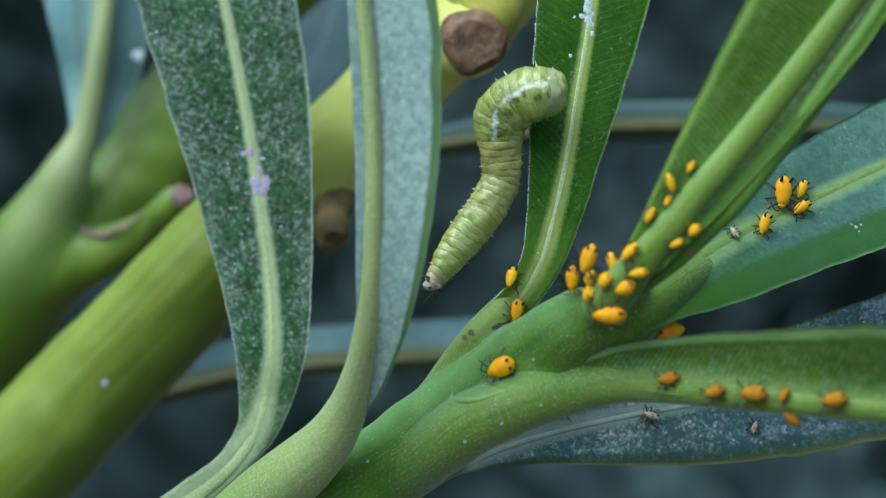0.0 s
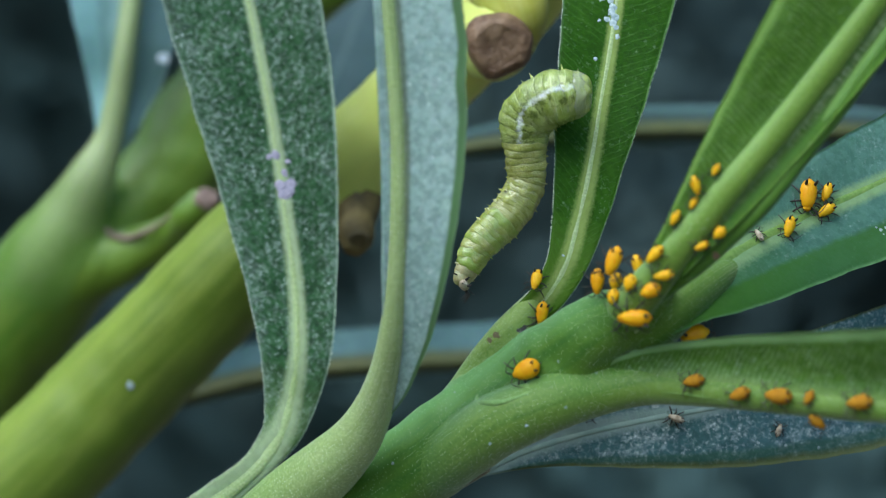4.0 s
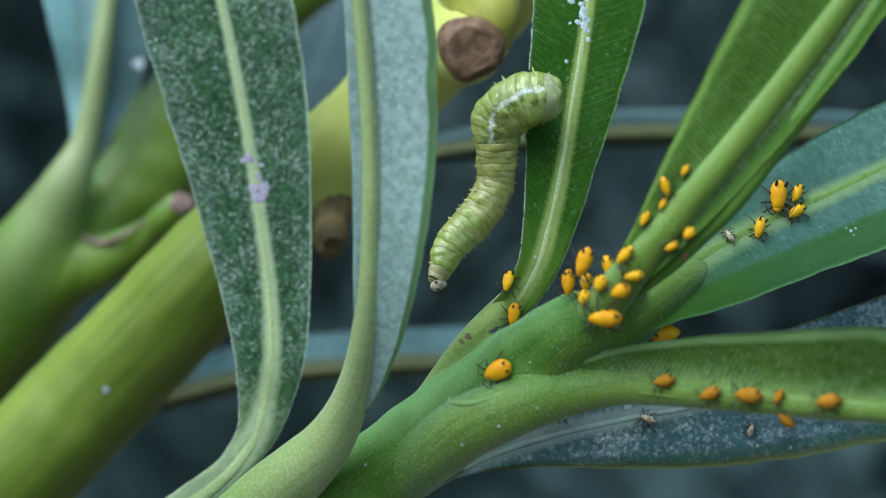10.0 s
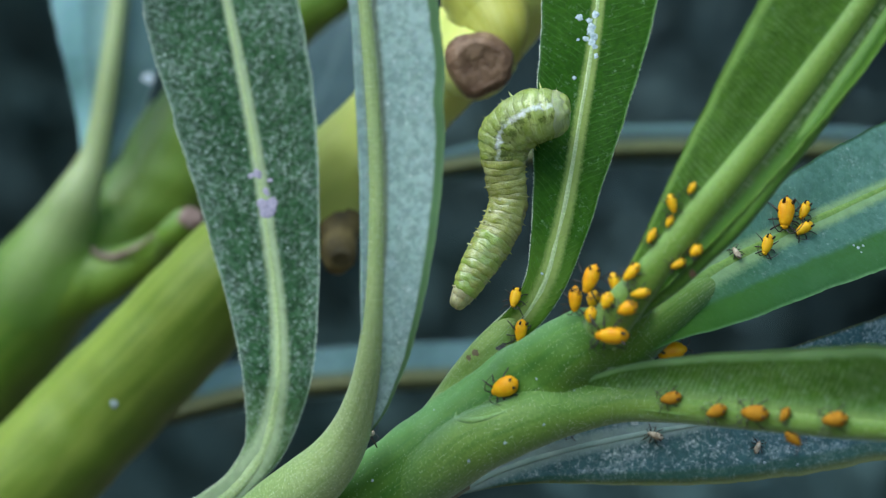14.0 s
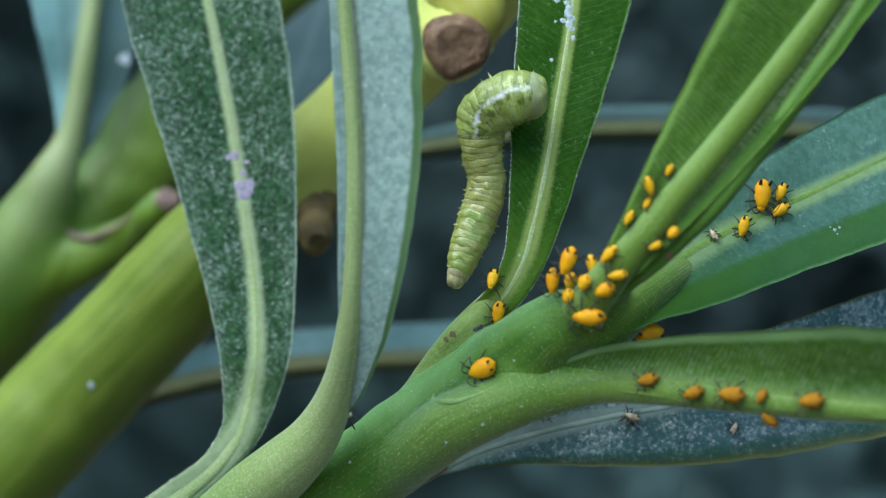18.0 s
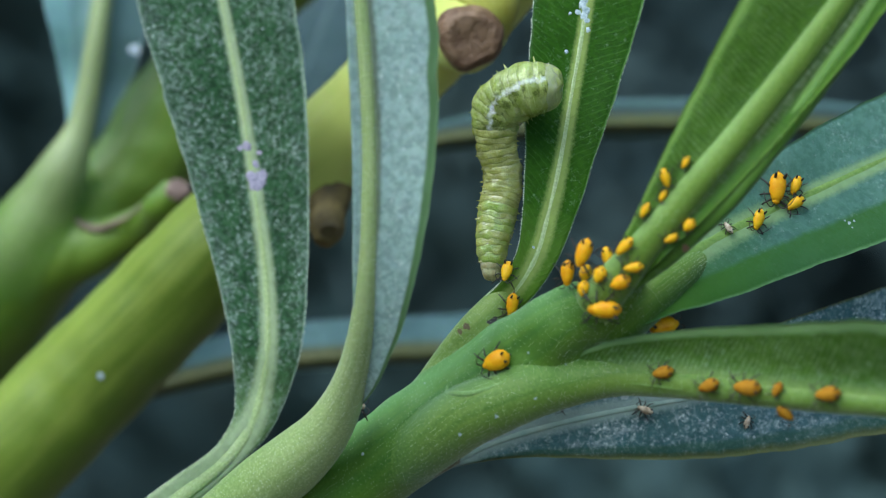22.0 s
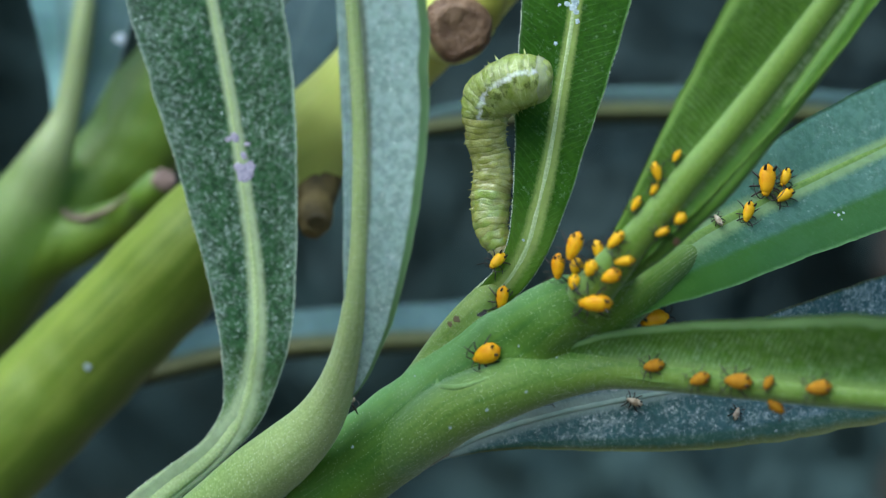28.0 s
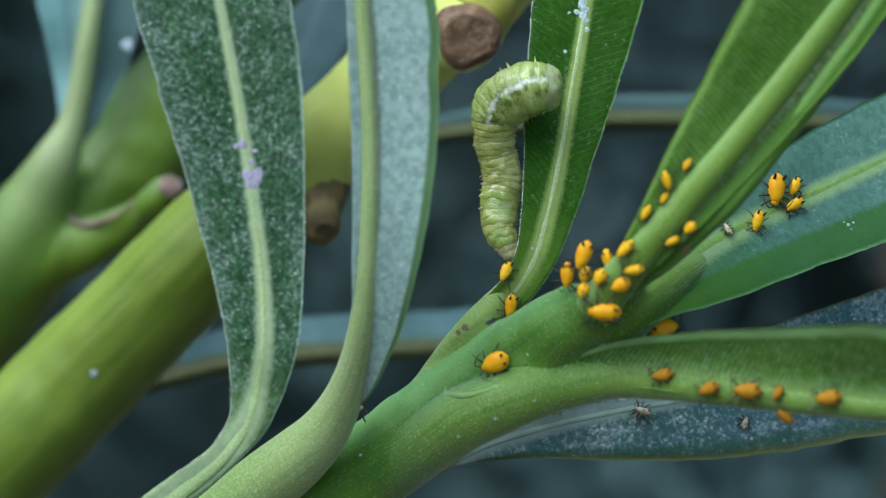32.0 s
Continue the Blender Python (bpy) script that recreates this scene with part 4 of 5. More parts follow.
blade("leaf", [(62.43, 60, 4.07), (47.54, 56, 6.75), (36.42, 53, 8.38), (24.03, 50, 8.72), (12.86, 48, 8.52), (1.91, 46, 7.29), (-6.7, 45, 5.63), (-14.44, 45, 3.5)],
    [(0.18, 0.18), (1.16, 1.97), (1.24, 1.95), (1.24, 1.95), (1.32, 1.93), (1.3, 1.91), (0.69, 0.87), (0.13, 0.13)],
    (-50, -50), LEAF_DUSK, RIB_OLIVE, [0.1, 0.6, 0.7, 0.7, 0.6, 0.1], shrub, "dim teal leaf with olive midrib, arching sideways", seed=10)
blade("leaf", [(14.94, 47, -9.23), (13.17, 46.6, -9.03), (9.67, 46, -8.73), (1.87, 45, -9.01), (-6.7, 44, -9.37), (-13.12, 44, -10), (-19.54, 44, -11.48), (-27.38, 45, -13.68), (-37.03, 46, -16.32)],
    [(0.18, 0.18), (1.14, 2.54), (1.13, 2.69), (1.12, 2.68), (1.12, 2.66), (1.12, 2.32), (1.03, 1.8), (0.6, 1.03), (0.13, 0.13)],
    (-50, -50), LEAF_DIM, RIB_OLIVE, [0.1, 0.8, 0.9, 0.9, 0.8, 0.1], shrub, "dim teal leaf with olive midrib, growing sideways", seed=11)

# added leaf, stands in for a lighter patch of the view behind
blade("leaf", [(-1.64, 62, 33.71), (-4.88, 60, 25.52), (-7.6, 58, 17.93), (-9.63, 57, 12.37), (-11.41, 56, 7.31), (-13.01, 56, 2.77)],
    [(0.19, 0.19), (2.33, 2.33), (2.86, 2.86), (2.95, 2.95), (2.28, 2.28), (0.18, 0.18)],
    (10, -10), LEAF_DEEP, RIB_DEEP, [0.1, 0.3, 0.4, 0.4, 0.1], shrub, "teal leaf added for the lighter view far behind the branches", seed=12)
# leaf scars and blemishes on the stems
def scar(name, at, r, parent, label, material=SCAR, facing=(-0.15, -1, -0.1), seed=0, dome=0.5):
    """A corky disc with a sunken ring."""
    nrm = Vector(facing).normalized()
    a = nrm.orthogonal().normalized()
    b = nrm.cross(a)
    verts, faces, ring = [V(at) + nrm * r * dome * 0.55 * MM], [], 26
    prof = [(0.2, 0.55), (0.4, 0.64), (0.55, 0.58), (0.72, 0.72), (0.88, 0.68), (1.0, 0.35), (1.12, -0.5)]
    for k, (q, h) in enumerate(prof):
        for j in range(ring):
            w = 2 * math.pi * j / ring
            d = a * math.cos(w) + b * math.sin(w)
            u = 1 + (0.18 if dome > 0.1 else 0.6) * noise.noise(Vector((math.cos(w) * 1.5 + at[0], math.sin(w) * 1.5, seed + k * 0.3)))
            verts.append(V(at) + (d * q * r * u + nrm * r * dome * (h + 0.1 * noise.noise(Vector((q * 4, w * 2, seed))))) * MM)
    for j in range(ring):
        faces.append((0, 1 + j, 1 + (j + 1) % ring))
    for k in range(len(prof) - 1):
        for j in range(ring):
            c = 1 + k * ring
            faces.append((c + j, c + ring + j, c + ring + (j + 1) % ring, c + (j + 1) % ring))
    return link(name, verts, faces, material, parent, label)


node = tube("node", [tp((2.61, 17, 17.98), 2.44), tp((3.87, 16, 15.99), 2.27), tp((4.59, 15, 14.50), 1.76), tp((4.59, 16, 13.25), 1.10)], NODE, shrub, "swollen yellow node", n=24, ring=28, rough=0.2)
cushion = tube("node", [tp((2.06, 20, 14.18), 2.78), tp((2.59, 17, 13.10), 2.59), tp((2.85, 15, 12.48), 2.26), tp((2.98, 13, 12.22), 1.66)], STEM_OLD, shrub, "swollen cushion below a leaf scar", n=30, ring=28, rough=0.15)
scar("leaf_scar", (2.98, 13, 12.36), 1.95, shrub, "round brown corky leaf scar", facing=(0.1, -1, -0.2), seed=1, dome=0.5)
stub = tube("twig_stub", [tp((-6.27, 23, 2.99), 1.69), tp((-6.29, 21.5, 1.25), 1.25), tp((-6.41, 20.6, -0.01), 1.06), tp((-6.62, 20.2, -0.76), 0.60)], SCAR_OLIVE, shrub, "withered brown twig stub", n=24, ring=20, rough=0.35)
scar("leaf_scar", (-6.14, 19.6, 0.10), 0.62, shrub, "small brown leaf scar", SCAR_DARK, facing=(0.1, -0.9, -0.6), seed=2, dome=0.35)
scar("leaf_scar", (-17.47, 33, 3.07), 0.82, shrub, "brown dried leaf scar", SCAR_MAUVE, facing=(0.25, -0.75, 0.6), seed=3, dome=0.5)

weld([stem, petiole2, petiole3, petiole5], 0.5)
weld([stem, petiole6], 0.6)
tube("axil_ridge", [tp((-25.79, 38.9, 1.38), 0.13), tp((-25.10, 38.1, 0.54), 0.19), tp((-23.81, 37.2, 0.20), 0.21), tp((-22.02, 36.2, 0.80), 0.21), tp((-20.03, 35.1, 2.06), 0.18), tp((-18.15, 34, 3.42), 0.16)], SCAR_MAUVE, shrub, "brown corky seam above a side twig", n=50, ring=16, rough=0.15)
weld([trunk, petiole9, twig], 1.3)
weld([branch, node, cushion, stub], 0.7)

# fine pale hairs on the young stem, the petioles and the leaf rims
def fuzz(parts, count, lo, hi, seed, rim=False):
    rnd = random.Random(seed)
    verts, faces = [], []
    for ob in parts:
        me = ob.data
        polys = [p for p in me.polygons if abs(p.center.x) < 0.034 and abs(p.center.z) < 0.022]
        if not polys:
            continue
        for _ in range(count):
            p = polys[rnd.randrange(len(polys))]
            c, nrm = p.center.copy(), p.normal.copy()
            if abs(c.x) > 0.045 or abs(c.z) > 0.03:
                continue
            if rim:
                i = rnd.randrange(120)
                half = len(me.vertices) // 2
                cols = half // 120
                j = 0 if rnd.random() < 0.5 else cols - 1
                q = me.vertices[i * cols + j].co
                w = me.vertices[i * cols + (1 if j == 0 else cols - 2)].co
                if abs(q.x) > 0.045 or abs(q.z) > 0.03:
                    continue
                nrm = (q - w).normalized()
                c = q + (me.vertices[min(i + 1, 119) * cols + j].co - q) * rnd.random()
            d = (nrm + Vector((rnd.gauss(0, 0.35), rnd.gauss(0, 0.35), rnd.gauss(0, 0.35)))).normalized()
            t1 = d.orthogonal().normalized()
            t2 = d.cross(t1)
            h, r = rnd.uniform(lo, hi) * MM, 0.024 * MM
            b = len(verts)
            for g in (0, 2.1, 4.2):
                verts.append(c + (t1 * math.cos(g) + t2 * math.sin(g)) * r - d * 0.02 * MM)
            verts.append(c + d * h + t1 * h * 0.25)
            faces += [(b, b + 1, b + 3), (b + 1, b + 2, b + 3), (b + 2, b, b + 3)]
    return verts, faces


petioles = [o for o in shrub.children_recursive if o.name.startswith("petiole")]
tagged(link("hairs", *fuzz([stem] + petioles[:6], 5200, 0.05, 0.17, 5), HAIR, shrub, "short pale hairs"), kind="stuff")
def comb(ob, count, lo, hi, seed):
    """Fine pale hairs that lie across the groove beside a midrib, lo to hi of the way to the right rim."""
    rnd, me, cols = random.Random(seed), ob.data, 41
    verts, faces = [], []
    for _ in range(count):
        i = rnd.randrange(3, 105)
        a = (lo + rnd.uniform(-0.05, 0.05)) ** (1 / 1.45) * 20
        b = (hi + rnd.uniform(-0.12, 0.08)) ** (1 / 1.45) * 20
        row = [me.vertices[i * cols + 20 + int(q)].co.lerp(me.vertices[i * cols + 21 + int(q)].co, q - int(q)) for q in (a, (a + b) / 2, b)]
        step = (me.vertices[(i + 1) * cols + 20].co - me.vertices[i * cols + 20].co) * rnd.random()
        way = step.normalized() * rnd.uniform(0.008, 0.02) * MM
        up = Vector((0, -0.06 * MM, 0))
        k = len(verts)
        verts += [row[0] + step - way + up, row[0] + step + way + up, row[1] + step - way + up * 2, row[1] + step + way + up * 2, row[2] + step + up * 1.5 + way * rnd.uniform(-4, 4), row[1] + step + up * 2.6]
        faces += [(k, k + 1, k + 5), (k, k + 5, k + 2), (k + 1, k + 3, k + 5), (k + 2, k + 5, k + 4), (k + 5, k + 3, k + 4)]
    return verts, faces


tagged(link("hairs", *comb(leaf4, 560, 0.36, 0.6, 3), HAIR_DIM, shrub, "comb of fine pale hairs beside the midrib"), kind="stuff")
tagged(link("hairs", *fuzz([leaf1, leaf3], 1700, 0.03, 0.11, 6, True), HAIR, shrub, "short pale hairs"), kind="stuff")

# ---------------------------------------------------------------- aphids
bpy.context.view_layer.update()
DEP = bpy.context.evaluated_depsgraph_get()


def surface(p):
    """Where the plant's skin lies behind the point p (mm) and how it faces, seen along the y axis."""
    hit, place, nrm, _, ob, _ = scene.ray_cast(DEP, Vector((p[0], p[1] - 9, p[2])) * MM, Vector((0, 1, 0)))
    if not hit or place.y > (p[1] + 9) * MM:
        return V(p), Vector((0, -1, 0))
    if nrm.y > 0:
        nrm = -nrm
    return place, nrm


def ball(rx, ry, rz, at=(0, 0, 0), n=18, m=12, taper=0.0):
    """Verts and faces of an egg; taper narrows its +x end."""
    verts, faces = [], []
    for i in range(m + 1):
        w = math.pi * i / m
        x = math.cos(w)
        for j in range(n):
            a = 2 * math.pi * j / n
            q = math.sin(w) * (1 - taper * x)
            verts.append((at[0] + rx * x, at[1] + ry * q * math.cos(a), at[2] + rz * q * math.sin(a)))
    for i in range(m):
        for j in range(n):
            k = (j + 1) % n
            faces.append((i * n + j, i * n + k, (i + 1) * n + k, (i + 1) * n + j))
    return verts, faces


def pear(fat):
    """A smooth plump body along x, widest behind, with faint folds."""
    verts, faces, n, m = [], [], 20, 26
    prof = ease([(0, 0.0), (0, 0.165), (0, 0.235), (0, 0.265), (0, 0.272), (0, 0.262), (0, 0.24), (0, 0.205), (0, 0.15), (0, 0.0)], m + 1)[:, 1]
    for i in range(m + 1):
        x = -0.5 + 0.96 * i / m
        q = max(prof[i], 0.0) * fat * (1 - 0.02 * math.cos(i * 2.4))
        for j in range(n):
            a = 2 * math.pi * j / n
            verts.append((x, q * math.cos(a), 0.27 + q * 0.85 * math.sin(a)))
    for i in range(m):
        for j in range(n):
            k = (j + 1) % n
            faces.append((i * n + j, (i + 1) * n + j, (i + 1) * n + k, i * n + k))
    return verts, faces


def piece(name, data, material, parent, label=""):
    return link(name, [Vector(v) * MM for v in data[0]], data[1], material, parent, label)


def limb(name, pts, material, parent, n=14, ring=6):
    v, f, u = tube_data(pts, n, ring)
    return link(name, v, f, material, parent, "", u)


def make_aphid(skin, legs, label, seed, fat=1.0, name="aphid", group="aphids on the shoot", category="aphid", stout=1.4):
    """An aphid one millimetre long that heads along +x and stands on z = 0."""
    rnd = random.Random(seed)
    thing = new(name)
    tagged(thing, label, category, group)
    body = piece("body", pear(fat), skin, thing)
    head = piece("head", ball(0.1, 0.125, 0.1, (0.4, 0, 0.25)), skin, thing)
    for s in (1, -1):
        piece("eye", ball(0.022, 0.022, 0.024, (0.45, 0.1 * s, 0.27), 8, 6), BLACK, head)
        limb("antenna", [(0.5, 0.05 * s, 0.3, 0.021), (0.62, 0.18 * s, 0.38, 0.019), (0.5, 0.36 * s, 0.46, 0.016), (0.2, 0.52 * s + 0.1 * rnd.random(), 0.5, 0.009)], legs, head)
        limb("cornicle", [(-0.28, 0.13 * s, 0.4, 0.05), (-0.33, 0.15 * s, 0.42 + 0.1 * fat, 0.046), (-0.39, 0.16 * s, 0.46 + 0.13 * fat, 0.03)], legs, body, 6, 8)
        for k, (x, sw) in enumerate(((0.34, 0.32), (0.2, 0.02), (0.08, -0.45))):
            j = rnd.uniform(-0.06, 0.06)
            limb("leg", [(x, 0.1 * s, 0.18, 0.024 * stout), (x + sw * 0.4 + j, 0.3 * s, 0.3, 0.022 * stout), (x + sw * 0.8 + j, 0.46 * s, 0.12, 0.016 * stout), (x + sw + j, 0.54 * s, 0.0, 0.012 * stout)], legs, thing)
    piece("cauda", ball(0.06, 0.03, 0.03, (-0.5, 0, 0.26), 8, 6), legs, body)
    return thing


def seat_on(p, angle, length, lift=0.0, lean=None, free=False):
    """A pose on the plant behind p: heading by angle (0 to the right, 90 up), sized to length mm."""
    place, nrm = (V(p), Vector((0, -1, 0))) if free else surface(p)
    if lean is not None:
        nrm = Vector(lean)
    nrm = (nrm.normalized() * 0.5 + Vector((0, -0.5, 0))).normalized()
    x = Vector((math.cos(radians(angle)), 0, math.sin(radians(angle))))
    x = (x - nrm * x.dot(nrm)).normalized()
    y = nrm.cross(x)
    m = Matrix((x, y, nrm)).transposed().to_4x4()
    m.translation = place + nrm * lift * MM
    length *= 0.88
    return m @ Matrix.Diagonal((length, length, length, 1))


def residue(label, spots, material, seed):
    """Dried flakes that lie on a leaf: small uneven chips, joined."""
    rnd = random.Random(seed)
    thing = new("residue")
    tagged(thing, label, "residue", kind="")
    for p, r in spots:
        place, nrm = surface(p)
        a = nrm.orthogonal().normalized()
        b = nrm.cross(a)
        verts, faces = [place + nrm * 0.04 * MM], []
        for ring, h in ((0.55, 0.045), (1.0, 0.012), (1.0, -0.05)):
            for j in range(11):
                w = 2 * math.pi * j / 11
                q = r * ring * (0.95 + 0.45 * noise.noise(Vector((math.cos(w) * 1.6, math.sin(w) * 1.6, r * 91)))) * rnd.uniform(0.8, 1.15)
                verts.append(place + (a * math.cos(w) * q + b * math.sin(w) * q + nrm * h * rnd.uniform(0.6, 1.2)) * MM)
        for j in range(11):
            k = (j + 1) % 11
            faces += [(0, 1 + j, 1 + k), (1 + j, 12 + j, 12 + k, 1 + k), (12 + j, 23 + j, 23 + k, 12 + k)]
        link("flake", verts, faces, material, thing, smooth=False)
    return thing


lip = []
for x, z, r in ((1.5, -8.8, 0.06), (1.46, -9.04, 0.12), (1.86, -9.22, 0.17), (2.49, -9.22, 0.18), (3.62, -8.92, 0.14), (5.3, -8.19, 0.07)):
    place, _ = surface((x, -4, z))
    lip.append(tp((x, place.y / MM + 0.13 - 0.4 * r, z), r))
tube("axil_lip", lip, LIP, shrub, "pale lip of the leaf axil", n=70, ring=14, rough=0.05)

residue("dried white residue beside the midrib of a green leaf", [((9.63, 3.5, 13.79), 0.26), ((9.86, 3.5, 12.84), 0.20), ((9.36, 3.5, 13.32), 0.20), ((8.99, 4, 14.64), 0.23), ((9.93, 4, 14.84), 0.26), ((9.96, 3.4, 12.23), 0.17), ((9.83, 3.5, 13.45), 0.3), ((9.72, 3.5, 13.1), 0.24), ((9.75, 3.6, 14.1), 0.24), ((9.6, 3.6, 14.45), 0.2), ((8.62, 3, 10.86), 0.13), ((8.89, 3.5, 13.25), 0.10), ((6.49, 0, -0.86), 0.09)], WAX, 1)
residue("mauve-grey crust on the midrib of a speckled leaf", [((-10.57, 12, 3.1), 0.58), ((-10.85, 12, 3.57), 0.38), ((-10.21, 12, 3.64), 0.38), ((-10.63, 12, 4.35), 0.25), ((-11.2, 12, 5.49), 0.30), ((-11.63, 12, 5.35), 0.22), ((-10.42, 12, 5.06), 0.18)], MAUVE, 2)
residue("white waxy drop on a teal leaf", [((-21.37, 38, 13.58), 0.42)], WAX_BRIGHT, 3)
residue("white flakes on a dark blue-green leaf", [((12.34, 5, -9.9), 0.28), ((22.29, 5, -12.58), 0.1), ((21.78, 5, -11.83), 0.09), ((20.24, 5, -12.41), 0.1), ((18.54, 5, -12.23), 0.09)], WAX, 4)
residue("white wax specks on a blue-green leaf", [((25.47, 3, 0.62), 0.12), ((25.78, 3, 0.75), 0.09), ((25.2, 3, 0.76), 0.07), ((25.61, 3, 0.35), 0.06)], WAX, 6)

residue("small white waxy flakes on the green stem", [((4.21, -2, -10.42), 0.1), ((2.16, 0, -11.52), 0.12), ((-3.46, 2, -12.97), 0.1), ((6.41, -3, -9.39), 0.08), ((6.03, -3, -6.84), 0.07), ((0.16, 0, -8.82), 0.07), ((8.16, -4, -7.47), 0.06)], WAX, 5)

for p, r, m, label in (((2.2, 0, -5.76), 0.17, SCAR_DARK, "brown scuffed blemish"), ((2.6, 0, -5.46), 0.2, SCAR_DARK, "brown scuffed blemish"), ((4.02, -1, -5.23), 0.23, BLACK, "black speck"), ((4.25, -1, -5), 0.13, BLACK, "black speck"), ((-22.05, 27, -9.92), 0.27, WAX, "white wart"), ((14.44, -9, -0.85), 0.19, SCAR, "brown speck")):
    place, nrm = surface(p)
    scar("blemish", place / MM, r, shrub, label, m, nrm, 4, 0.06 if m != WAX else 0.5)

PROTO = [
    make_aphid(GOLD, BLACK, "plump orange-yellow aphid with black legs on the stem", 1, 0.94),
    make_aphid(YELLOW, BLACK, "small yellow aphid nymph with dark legs", 2, 0.9),
    make_aphid(PALE_SKIN, BLACK, "empty pale shed aphid skin with dark legs", 3, 0.8, "shed_skin", "shed aphid skins", "insect skin", 1.9),
]
PROTO.append(make_aphid(GOLD, BLACK, "round fat orange-yellow aphid with black legs", 4, 1.22))
# darker amber copy of the aphid skin, shade under the leaf put into it
SHADED_SKIN = plain_mat("shaded_aphid_skin", (0.27, 0.12, 0.004), (0.42, 0.2, 0.008), 0.75, 2200, 0.00004, 0.3, spec=0.2)
PROTO.append(make_aphid(SHADED_SKIN, BLACK, "dull aphid on the rib of a folded leaf, skin darkened as in shade", 5, 1.05))
PROTO.append(make_aphid(YELLOW, BLACK, "small round yellow aphid nymph with dark legs", 6, 1.36))
SPOTS = []


def crowd(which, *spots):
    for p, angle, length in spots:
        SPOTS.append((which, seat_on(p, angle, length)))


crowd(3, ((4.34, -1, -7.29), 205, 1.98), ((10.92, -7, -2.67), 205, 1.39))
crowd(0, ((10.13, -7, -4.08), 182, 2.2), ((8.94, -7, -1.1), 250, 1.95), ((8.18, -5, -2.26), 268, 1.71), ((21, 3, 2.61), 262, 2.29), ((5.12, -1.5, -4.17), 262, 1.64))
crowd(5, ((9.15, -6, -2.25), 255, 1.14), ((9.9, -6, -2.35), 245, 1.14), ((9.07, -6, -3.13), 255, 1.06), ((14.62, -10, 0.39), 225, 0.95))
crowd(1, ((10.32, -7, -1.39), 285, 1.51), ((11.22, -8, -0.79), 222, 1.44),
    ((11.59, -8, -1.84), 190, 1.31))
crowd(1, ((13.54, -10, -0.22), 202, 1.05), ((12.23, -10, 1.25), 240, 1.05), ((13.27, -10, 3.03), 285, 1.23), ((14.36, -11, 3.86), 240, 0.86), ((13.18, -10, 2.05), 240, 0.86),
    ((22.25, 3, 2.81), 245, 1.42), ((22.15, 3, 1.7), 215, 1.48), ((19.73, 2, 0.76), 250, 1.54))
crowd(4, ((13.51, -7, -7.82), 190, 1.41), ((15.88, -8.5, -8.42), 200, 1.4), ((17.86, -9.5, -8.49), 175, 1.78), ((21.86, -12, -8.7), 185, 1.63))
crowd(4, ((19.35, -10.5, -8.52), 240, 1.01), ((19.79, -10, -9.81), 320, 1.27))
SPOTS.append((3, seat_on((13.7, -3.6, -5.5), 12, 2.1, lean=(0.1, -0.5, 0.85), free=True)))
crowd(2, ((13.59, 6, -10.76), 160, 1.17), ((19.79, 6, -11.53), 70, 0.96), ((17.88, 0, 0.23), 120, 0.93))
hidden = Matrix.Translation(V((7.83, 5.3, -10.39))) @ pose(0, 0, 0, 90, 0, 0)
SPOTS.append((1, hidden @ Matrix.Diagonal((1.25, 1.25, 1.25, 1))))
used = set()
for which, m in SPOTS:
    if which not in used:
        PROTO[which].matrix_basis = m
        used.add(which)
    else:
        copy_thing(PROTO[which], m @ Matrix.Diagonal(tuple(1 / c for c in PROTO[which].scale) + (1,)))
prey = copy_thing(PROTO[1], seat_on((4.91, -0.8, -2.39), 258, 1.51) @ Matrix.Diagonal(tuple(1 / c for c in PROTO[1].scale) + (1,)))
tagged(prey, "yellow aphid at the leaf base below the hoverfly larva")
husk = copy_thing(PROTO[2], Matrix.Diagonal((1.45, 1.45, 1.45, 1)))
husk.name = "drained_aphid"
tagged(husk, "shrivelled pale aphid husk held in the larva's mouth", "aphid husk", "drained aphids")

# ---------------------------------------------------------------- the larva
larva = new("hoverfly_larva")
tagged(larva, "pale green ringed hoverfly larva hanging on a leaf edge", "larva")
RINGS = 34
# half thickness from the anchored tail to the mouth, mm
GIRTH = np.interp(np.linspace(0, 1, RINGS), *zip(*[(0, 1.2), (0.04, 1.5), (0.1, 1.66), (0.26, 1.6), (0.38, 1.32), (0.5, 1.14), (0.62, 1.19), (0.74, 1.21), (0.84, 1.1), (0.93, 0.88), (1.0, 0.55)]))


